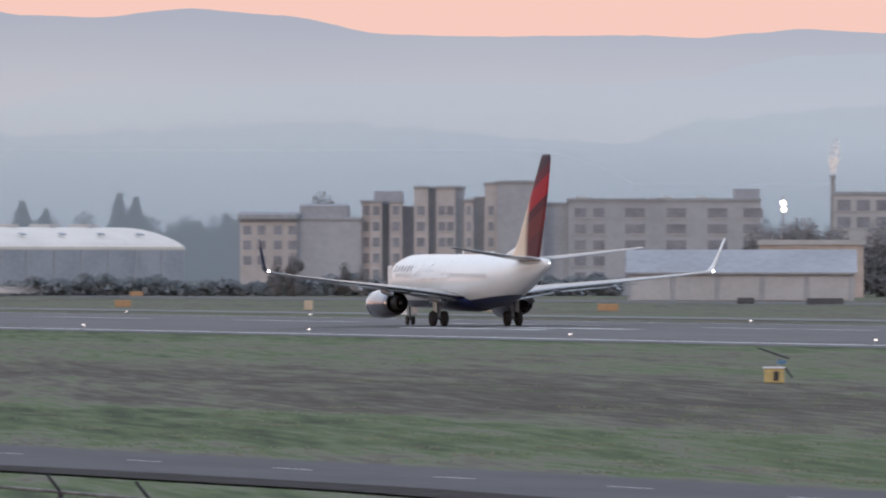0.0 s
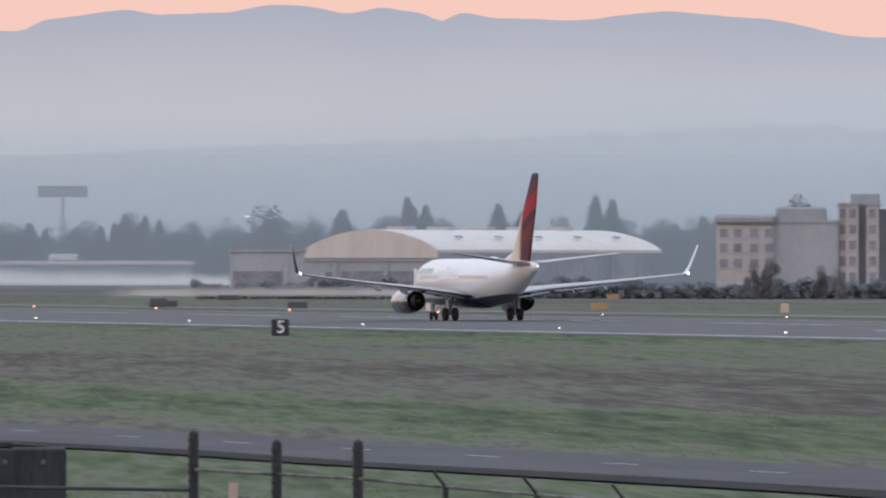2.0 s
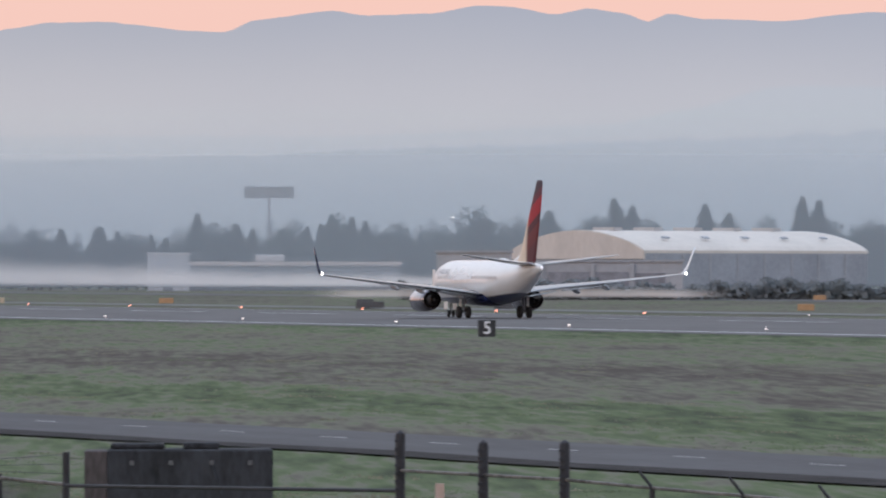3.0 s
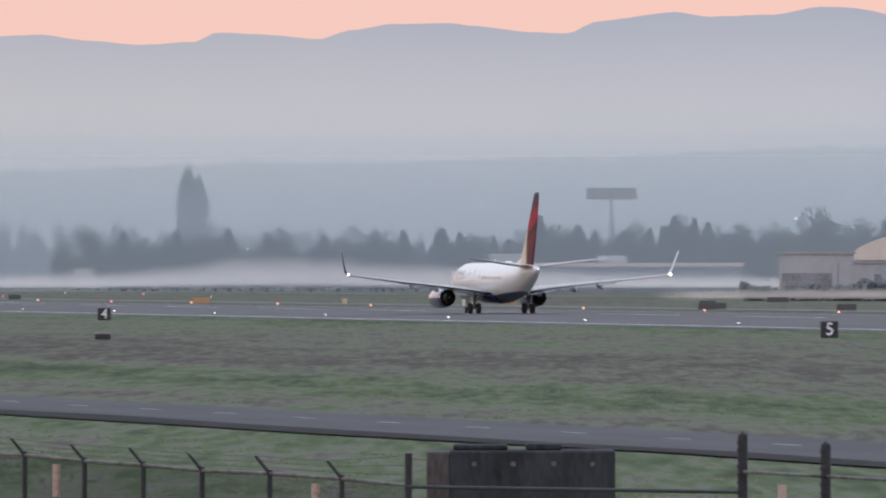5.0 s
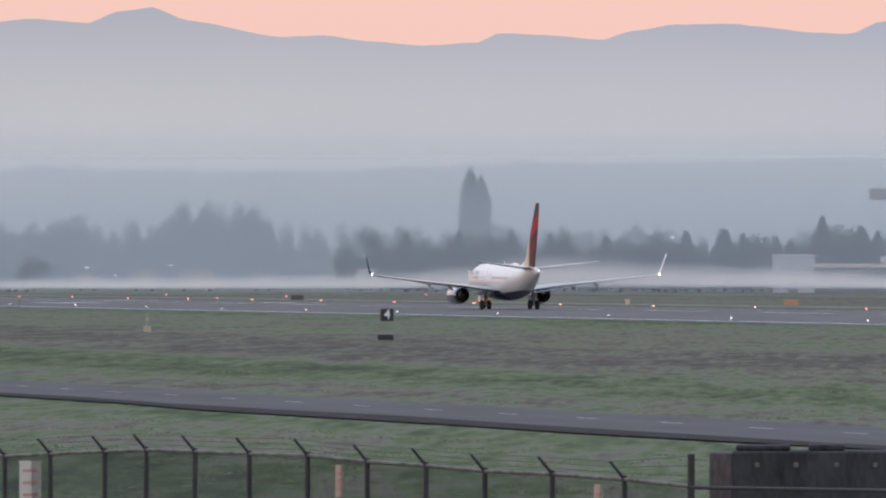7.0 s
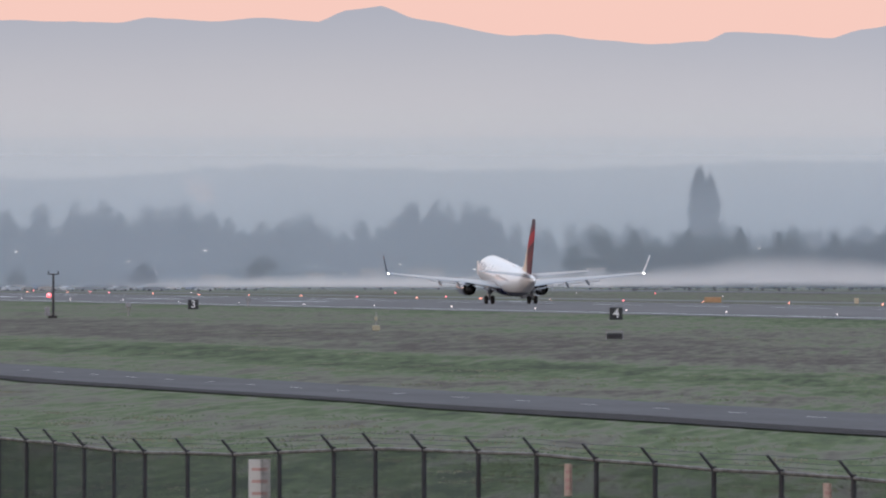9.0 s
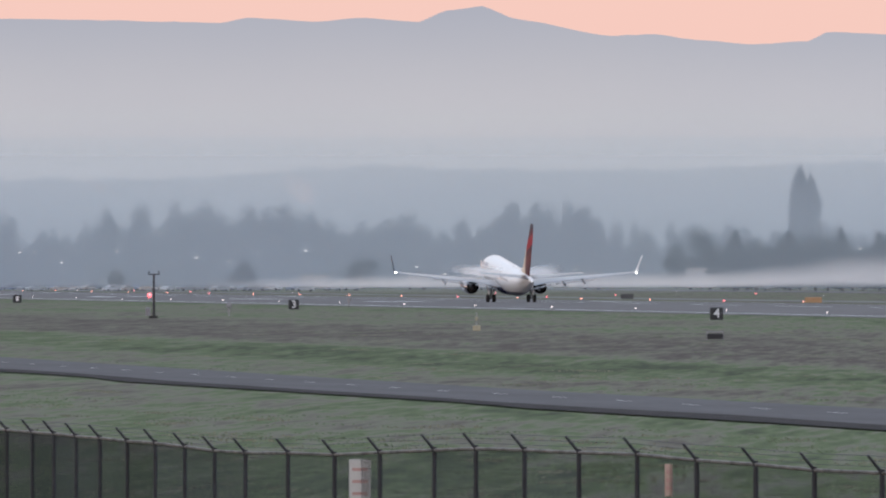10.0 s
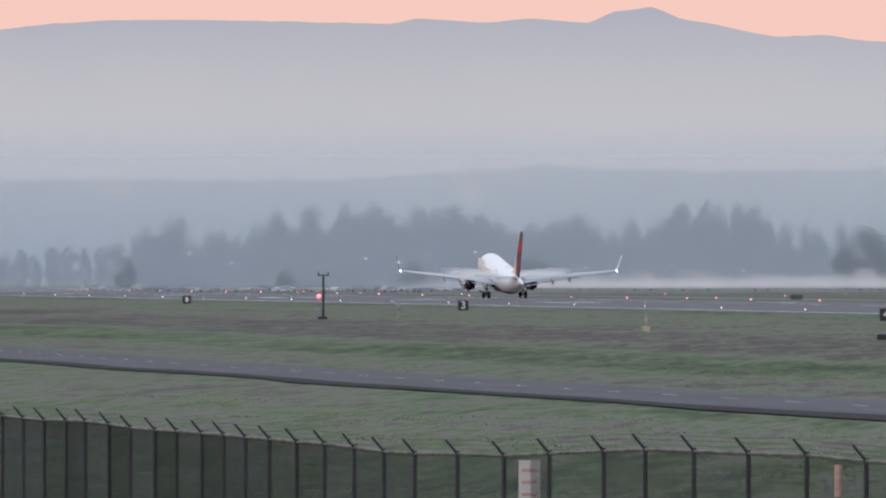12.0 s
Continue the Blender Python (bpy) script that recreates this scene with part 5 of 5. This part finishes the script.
            span_mesh = net.data
        else:
            net = new("mesh_panel", span_mesh)
            net.parent = f
        ax = Vector((d.x, d.y, 0))
        sc = ax.length / 2.9
        m = Matrix.Identity(4)
        ux = ax.normalized()
        m.col[0] = (*(ux * sc), 0)
        m[2][0] = d.z / 2.9
        m.col[1] = (-ux.y, ux.x, 0, 0)
        m.col[3] = (*a, 1)
        net.matrix_world = m
    return pts


def at_fence(pts, mil):
    for a, b in zip(pts, pts[1:]):
        ma, mb = (math.atan2(p.x, p.y) * 1000 for p in (a, b))
        if ma <= mil <= mb:
            t = (mil - ma) / (mb - ma)
            return a.lerp(b, t), math.degrees(math.atan2((b - a).y, (b - a).x))
    return pts[-1], 0


def fence_signs(pts):
    plate = mat("off_white_plate", (0.55, 0.53, 0.52), 0.5, vary=0.06, scale=3)
    pink = mat("faded_red_lettering", (0.46, 0.28, 0.26), 0.6)
    pinkplate = mat("faded_pink_plate", (0.50, 0.36, 0.31), 0.6, vary=0.1, scale=4)
    for mil, w, hgt, drop, big in ((145.9, 0.34, 0.95, 0.09, True), (173.2, 0.11, 0.46, 0.09, False), (196.1, 0.11, 0.52, 0.09, False)):
        p, ang = at_fence(pts, mil)
        o = thing("warning_plate", "white warning plate with faded red lines on the fence" if big else "narrow faded pink warning plate on the fence", "sign", None, "plates on the fence")
        o.matrix_world = pose(p.x, p.y - 0.12, p.z - drop, 0, 0, -8)
        part("plate", boxed(-w / 2, w / 2, -0.01, 0.01, -hgt, 0, bevel=0.004), plate if big else pinkplate, o)
        for i in range(4 if big else 3):
            z = -hgt * (0.14 + 0.2 * i) if big else -hgt * (0.2 + 0.25 * i)
            part("lettering_bar", boxed(-w * 0.36, w * 0.36, -0.016, -0.01, z - 0.05, z), pink, o)


def gate_and_block():
    # heavy gate posts with a sloping rail
    g = thing("gate", "heavy dark gate posts with a sloping pipe rail", "gate")
    tops = [(234.0, 139, 2.96), (241.35, 136.5, 2.88), (248.55, 134, 2.92)]
    ps = []
    for mil, dist, z in tops:
        p = site(mil, dist, z)
        bm = rod(bmesh.new(), (p.x, p.y, -0.1), p, 0.062, n=10)
        bmesh.ops.create_icosphere(bm, subdivisions=1, radius=0.068, matrix=Matrix.Translation(p))
        post = part("post", bm, FENCE, g)
        for i in range(7):
            part("barb_clip", boxed(p.x - 0.085, p.x - 0.02, p.y - 0.08, p.y - 0.05, z - 0.08 - i * 0.1, z - 0.05 - i * 0.1), FENCE, post)
        ps.append(p)
    rail = [(234.0, 139, 2.53), (241.35, 136.5, 2.52), (248.55, 134, 2.51), (256.3, 131.5, 2.46), (264.4, 129, 2.42), (272.3, 126.5, 2.38)]
    rp = [site(*q) for q in rail]
    for a, b in zip(rp, rp[1:]):
        part("rail", rod(bmesh.new(), a, b, 0.021, n=6), RAIL, g)
    for p in rp[3:]:
        part("post", rod(bmesh.new(), (p.x, p.y, -0.1), p, 0.035, n=8), FENCE, g)
        part("arm", rod(bmesh.new(), p, p + Vector((-0.17, 0, 0.21)), 0.022, 0.016, 6), FENCE, g)
    # rail between the fence's tall end post and the gate
    a, b = site(204.4, 146, 2.21), site(234.0, 139, 2.28)
    part("low_rail", rod(bmesh.new(), a, b, 0.024, n=6), FENCE, g)
    # weathered concrete block
    k = 175.0 / F
    z0 = 2.23
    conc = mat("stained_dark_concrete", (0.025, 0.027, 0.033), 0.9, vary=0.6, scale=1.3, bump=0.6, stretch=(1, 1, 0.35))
    pale = mat("pale_concrete_edge", (0.070, 0.060, 0.062), 0.9, vary=0.5, scale=1.5, bump=0.5, stretch=(1, 1, 0.3))
    ANCHOR = mat("weathered_anchor_steel", (0.13, 0.13, 0.14), 0.7, 0.3, vary=0.3, scale=4)
    o = thing("concrete_block", "dark stained concrete block with two cap slabs", "block", facing(214.4, 175))
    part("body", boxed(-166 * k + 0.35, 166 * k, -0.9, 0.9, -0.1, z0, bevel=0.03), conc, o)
    part("end_face", boxed(-166 * k, -166 * k + 0.35, -0.88, 0.9, -0.1, z0 - 0.02, bevel=0.02), pale, o, "paler end")
    part("cap_slab", boxed(-120 * k, -24 * k, -0.6, 0.6, z0, z0 + 0.085, bevel=0.025), conc, o)
    part("cap_slab", boxed(8 * k, 72 * k, -0.6, 0.6, z0, z0 + 0.10, bevel=0.025), conc, o)
    for x in (-82, -14, 58, 126):
        part("anchor_plate", boxed((x - 4) * k, (x + 4) * k, -0.93, -0.9, z0 - 0.24, z0 - 0.17), ANCHOR, o, "small pale anchor plate")
    bm = rod(bmesh.new(), (58 * k, -0.93, z0 - 0.24), (75 * k, -0.93, z0 - 0.7), 0.014, n=5)
    part("cable", bm, conc, o)
    o = thing("warning_plate", "narrow faded pink warning plate beyond the gate", "sign", facing(237.5, 139.5, 2.36), "plates on the fence")
    part("plate", boxed(-0.055, 0.055, -0.01, 0.01, -0.4, 0, bevel=0.004), mat("pink_plate", (0.50, 0.36, 0.31), 0.6), o)
    part("post", rod(bmesh.new(), (0, 0.03, -2.45), (0, 0.03, 0), 0.015, n=5), FENCE, o)


# ---- rough grass ----
def grass_tufts():
    """Ragged tufts and low hummocks over the rough grass, joined by kind of grass."""
    rng = np.random.default_rng(4)
    kinds = (("green_tufts", (0.115, 0.145, 0.078), 1300, "rank green grass tufts"), ("straw_tufts", (0.175, 0.170, 0.120), 700, "straw-coloured dead grass tufts"))
    for name, col, count, lab in kinds:
        vs, fs = [], []
        base = 0
        for i in range(count):
            mil = rng.uniform(92, 352)
            d = 235 * (4.2 ** (rng.random() ** 1.3))
            x, y = d * math.sin(mil / 1000), d * math.cos(mil / 1000)
            if 60 < x - road_bend(y) < 79.5 or x > 212:
                continue
            z = ground_z(x) + relief(x, y)
            wide = rng.uniform(0.5, 1.9) * (d / 400) ** 0.6
            tall = rng.uniform(0.015, 0.05) * (1.5 if name == "straw_tufts" else 1.0)
            for j in range(30):
                px, py = x + rng.normal(0, wide * 0.5), y + rng.normal(0, wide * 1.2)
                w = rng.uniform(0.015, 0.05)
                h = tall * rng.uniform(0.5, 1.2)
                lx = rng.normal(0, 0.05)
                vs += [(px - w, py, z - 0.01), (px + w, py, z - 0.01), (px + lx + w * 0.4, py + 0.03, z + h), (px + lx - w * 0.4, py + 0.03, z + h * 0.9)]
                fs.append((base, base + 1, base + 2, base + 3))
                base += 4
        me = bpy.data.meshes.new(name)
        me.from_pydata(vs, [], fs)
        me.materials.append(mat(name, col, 0.95, vary=0.35, scale=0.5))
        tagged(new(name, me), lab, "grass", kind="stuff")


# ---- mist ----
HAZE = (0.645, 0.745, 0.85)


def mist_material(name, z0, z1, dens, scale, tint, stretch=(1, 1, 1), gap=0.28, full=0.62, reach=None):
    """Thin mist that scatters daylight: denser low down, torn into wisps."""
    m = bpy.data.materials.new(name)
    m.use_nodes = True
    n, l = m.node_tree.nodes, m.node_tree.links
    n.clear()
    out = n.new("ShaderNodeOutputMaterial")
    df = n.new("ShaderNodeBsdfDiffuse")
    tl = n.new("ShaderNodeBsdfTranslucent")
    for q in (df, tl):
        q.inputs["Color"].default_value = (*tint, 1)
    add = n.new("ShaderNodeMixShader")
    add.inputs[0].default_value = 0.45
    tr = n.new("ShaderNodeBsdfTransparent")
    mx = n.new("ShaderNodeMixShader")
    tc = n.new("ShaderNodeTexCoord")
    sp = n.new("ShaderNodeSeparateXYZ")
    mr = n.new("ShaderNodeMapRange")
    mr.interpolation_type = 'SMOOTHSTEP'
    mr.inputs["From Min"].default_value, mr.inputs["From Max"].default_value = z0, z1
    mr.inputs["To Min"].default_value, mr.inputs["To Max"].default_value = 1.0, 0.0
    mp = n.new("ShaderNodeMapping")
    mp.inputs["Scale"].default_value = stretch
    nz = n.new("ShaderNodeTexNoise")
    nz.inputs["Scale"].default_value = scale
    nz.inputs["Detail"].default_value = 4
    nr = n.new("ShaderNodeMapRange")
    nr.inputs["From Min"].default_value, nr.inputs["From Max"].default_value = gap, full
    mu = n.new("ShaderNodeMath")
    mu.operation = 'MULTIPLY'
    m2 = n.new("ShaderNodeMath")
    m2.operation = 'MULTIPLY'
    m2.inputs[1].default_value = dens
    l.new(tc.outputs["Object"], sp.inputs[0])
    l.new(tc.outputs["Object"], mp.inputs["Vector"])
    l.new(mp.outputs[0], nz.inputs["Vector"])
    l.new(sp.outputs["Z"], mr.inputs["Value"])
    l.new(nz.outputs["Fac"], nr.inputs["Value"])
    l.new(mr.outputs[0], mu.inputs[0])
    l.new(nr.outputs[0], mu.inputs[1])
    l.new(mu.outputs[0], m2.inputs[0])
    thin = m2.outputs[0]
    if reach:
        ab = n.new("ShaderNodeMath")
        ab.operation = 'ABSOLUTE'
        rr = n.new("ShaderNodeMapRange")
        rr.interpolation_type = 'SMOOTHSTEP'
        rr.inputs["From Min"].default_value, rr.inputs["From Max"].default_value = reach
        rr.inputs["To Min"].default_value, rr.inputs["To Max"].default_value = 1.0, 0.0
        m3 = n.new("ShaderNodeMath")
        m3.operation = 'MULTIPLY'
        l.new(sp.outputs["X"], ab.inputs[0])
        l.new(ab.outputs[0], rr.inputs["Value"])
        l.new(rr.outputs[0], m3.inputs[0])
        l.new(m2.outputs[0], m3.inputs[1])
        thin = m3.outputs[0]
    l.new(df.outputs[0], add.inputs[1])
    l.new(tl.outputs[0], add.inputs[2])
    l.new(thin, mx.inputs[0])
    l.new(tr.outputs[0], mx.inputs[1])
    l.new(add.outputs[0], mx.inputs[2])
    l.new(mx.outputs[0], out.inputs[0])
    return m


def veil_material(name, tint, dens, foot, crest, torn=0.0, scale=0.01):
    """Mist or hazy air that scatters daylight: fades in from its foot and out to its crest; torn: how far it breaks into wisps."""
    m = bpy.data.materials.new(name)
    m.use_nodes = True
    n, l = m.node_tree.nodes, m.node_tree.links
    n.clear()
    out = n.new("ShaderNodeOutputMaterial")
    df, tl, tr = n.new("ShaderNodeBsdfDiffuse"), n.new("ShaderNodeBsdfTranslucent"), n.new("ShaderNodeBsdfTransparent")
    both, mx = n.new("ShaderNodeMixShader"), n.new("ShaderNodeMixShader")
    both.inputs[0].default_value = 0.4
    for q in (df, tl):
        q.inputs["Color"].default_value = (*tint, 1)
    uv, sp, tc = n.new("ShaderNodeUVMap"), n.new("ShaderNodeSeparateXYZ"), n.new("ShaderNodeTexCoord")
    uv.uv_map = "veil"
    l.new(uv.outputs[0], sp.inputs[0])
    def fade(v, a, b):
        q = n.new("ShaderNodeMapRange")
        q.interpolation_type = 'SMOOTHSTEP'
        q.inputs["From Min"].default_value, q.inputs["From Max"].default_value = a, b
        l.new(v, q.inputs["Value"])
        return q.outputs[0]
    def times(a, b):
        q = n.new("ShaderNodeMath")
        q.operation = 'MULTIPLY'
        l.new(a, q.inputs[0])
        if isinstance(b, float):
            q.inputs[1].default_value = b
        else:
            l.new(b, q.inputs[1])
        return q.outputs[0]
    k = times(times(fade(sp.outputs["Y"], 0.0, foot), fade(sp.outputs["Y"], 1.0, crest)), sp.outputs["X"])
    if torn:
        mp, nz, mr = n.new("ShaderNodeMapping"), n.new("ShaderNodeTexNoise"), n.new("ShaderNodeMapRange")
        mp.inputs["Scale"].default_value = (1, 1, 4)
        nz.inputs["Scale"].default_value = scale
        nz.inputs["Detail"].default_value = 5
        mr.inputs["From Min"].default_value, mr.inputs["From Max"].default_value = 0.3, 0.62
        mr.inputs["To Min"].default_value = 1.0 - torn
        l.new(tc.outputs["Object"], mp.inputs["Vector"])
        l.new(mp.outputs[0], nz.inputs["Vector"])
        l.new(nz.outputs["Fac"], mr.inputs["Value"])
        k = times(k, mr.outputs[0])
    l.new(df.outputs[0], both.inputs[1])
    l.new(tl.outputs[0], both.inputs[2])
    l.new(times(k, float(dens)), mx.inputs[0])
    l.new(tr.outputs[0], mx.inputs[1])
    l.new(both.outputs[0], mx.inputs[2])
    l.new(mx.outputs[0], out.inputs[0])
    return m


def veil(name, dist, tops, base, material, lab, category="mist", ends=True, rough=0.12):
    """A long low body of mist or haze: bearings in mils and heights of its crest."""
    bm = bmesh.new()
    layer = bm.loops.layers.uv.new("veil")
    m0, m1 = tops[0][0], tops[-1][0]
    n, rows = 140, (6 if rough else 1)
    last, spot = None, {}
    for i in range(n + 1):
        mil = m0 + (m1 - m0) * i / n
        high = tops[-1][1]
        for (a, za), (b, zb) in zip(tops, tops[1:]):
            if a <= mil <= b:
                t = (mil - a) / (b - a)
                high = za + (zb - za) * t * t * (3 - 2 * t)
                break
        high *= 1.0 + rough * noise.noise(Vector((mil * 0.4, dist, 0)))
        row = []
        for j in range(rows + 1):
            v = bm.verts.new(site(mil, dist + rough * (8 * math.sin(i * 0.3) + 14 * (high - base) * j / rows), base + (high - base) * j / rows))
            spot[v] = (min(1.0, 9 * i / n, 9 * (n - i) / n) if ends else 1.0, j / rows)
            row.append(v)
        if last:
            for j in range(rows):
                bm.faces.new((last[j], row[j], row[j + 1], last[j + 1]))
        last = row
    for f in bm.faces:
        for lp in f.loops:
            lp[layer].uv = spot[lp.vert]
    ob = part(name, bm, material, None, "", True)
    ob.visible_shadow = False
    return tagged(ob, lab, category, kind="stuff")


def build_mist():
    tint, air = (1.0, 0.87, 0.78), HAZE
    veil("ground_mist", 2600, [(132, 3.4), (140, 3.8), (150, 4.4), (165, 4.6), (178, 5.4), (184, 7.0), (189, 9.4), (195, 9.6), (201, 8.0), (208, 7.4), (214, 6.4), (222, 5.2), (236, 4.4), (262, 3.4)],
         0.9, veil_material("ground_mist", tint, 1.0, 0.2, 0.3, 0.25, 0.012), "low pale mist lying along the airfield edge")
    veil("apron_mist", 1850, [(226, 2.2), (240, 2.5), (252, 2.5), (263, 2.0)], 0.2, veil_material("apron_mist", tint, 0.6, 0.3, 0.4, 0.4, 0.02), "pale mist drifting before the hangars")
    veil("middle_haze", 2380, [(60, 50), (338, 50)], -0.2, veil_material("middle_haze", air, 0.44, 0.05, 0.35), "thin blue-grey morning haze before the trees", "haze", True, 0.0)
    veil("far_haze", 3120, [(60, 54), (380, 54)], -0.2, veil_material("far_haze", air, 0.34, 0.05, 0.40), "blue-grey haze between the trees", "haze", False, 0.0)

    for mil, dist, z0, z1, w, lean in ((141.3, 4700, 33, 46, 5.5, -7), (109.6, 4700, 36, 45, 8.0, -8), (123, 4700, 38, 42, 3.5, -2), (332.7, 1985, 21.3, 27.5, 0.9, 0.5)):
        bm = bmesh.new()
        c = site(mil, dist)
        side = Vector((math.cos(mil / 1000), -math.sin(mil / 1000), 0))
        last = None
        for i in range(11):
            t = i / 10
            ww = w * (0.25 + 0.75 * math.sin(math.pi * (0.1 + 0.8 * t)))
            row = [bm.verts.new(c + side * (lean * t + ww * (j / 3 - 1)) + Vector((0, 0, z0 + (z1 - z0) * t + 0.3 * math.sin(j * 2 + i)))) for j in range(7)]
            if last:
                for j in range(6):
                    bm.faces.new((last[j], row[j], row[j + 1], last[j + 1]))
            last = row
        ob = part("steam_plume", bm, mist_material("steam", z0 - 5, z1 + 3, 2.6, 0.22 if dist > 3000 else 0.7, (1.0, 0.9, 0.84)), None, "", True)
        ob.visible_shadow = False
        tagged(ob, "faint pale steam plume in the distance", "steam", kind="stuff")


AIRLINER, VAPOUR, WINGS = build_airliner()
hotel()
hangar()
billboard()
sheds()
cars()
build_trees()
hedge()
for yy, dg in ((815.5, "5"), (1120.3, "4"), (1425.1, "3"), (1730.0, "")):
    distance_sign(yy, dg)
taxi_signs()
edge_lights()
street_lamps()
small_airfield_things()
FENCE_LINE = fence()
fence_signs(FENCE_LINE)
gate_and_block()
build_mist()
grass_tufts()


def motions():
    # seconds, place of the main wheels, nose-up angle
    rows = [(0.0, 246.4, 793.4, 0.58, 0.0), (0.5, 246.6, 827.4, 0.58, 0.0), (1.0, 246.9, 861.5, 0.58, 0.0), (1.5, 247.1, 896.2, 0.58, 0.0), (2.0, 247.3, 931.2, 0.58, 0.0),
            (2.5, 247.4, 966.1, 0.58, 0.0), (3.0, 247.4, 1001.0, 0.58, 0.0), (4.0, 247.3, 1072.5, 0.57, 0.0), (5.0, 247.2, 1144.8, 0.56, 0.0), (5.5, 247.0, 1181.4, 0.56, 0.0),
            (6.0, 246.9, 1218.4, 0.56, 0.0), (6.5, 246.8, 1256.2, 0.56, 0.1), (7.0, 246.9, 1295.2, 0.56, 0.4), (8.0, 247.7, 1377.0, 0.56, 2.3), (9.0, 248.8, 1465.0, 0.56, 4.5),
            (9.5, 249.3, 1509.5, 0.55, 5.0), (10.0, 249.6, 1553.0, 0.56, 5.3), (10.5, 249.9, 1597.0, 0.58, 5.7), (11.0, 250.1, 1641.0, 0.63, 6.1), (11.5, 250.2, 1684.5, 0.70, 6.6),
            (12.0, 250.1, 1727.5, 0.78, 7.0)]
    walk(AIRLINER, [(t, pose(x, y, z, up, 0, 0)) for t, x, y, z, up in rows])
    # the vapour lies along the cabin until the wings begin to lift, then spreads out over them
    for s, sheet in VAPOUR:
        fold = [(0.0, 88), (8.9, 88), (9.5, 82), (9.9, 55), (10.4, 18), (11.0, 4), (12.0, 0)]
        walk(sheet, [(t, pose(s * 0.8, 1.0 - 3.2 * (1 - a / 88), AXIS + 0.1 - 0.15 * (1 - a / 88), 0, -s * 5 * (1 - a / 88), s * a)) for t, a in fold])

    # the wings bend upwards as they take the weight
    for wing in WINGS:
        s = -1 if wing.name == "left_wing" else 1
        walk(wing, [(t, pose(0, 0, 0, 0, -s * a, 0)) for t, a in ((0.0, 0.0), (5.5, 0.2), (8.0, 0.6), (9.5, 1.4), (10.5, 2.0), (12.0, 2.6))])


motions()
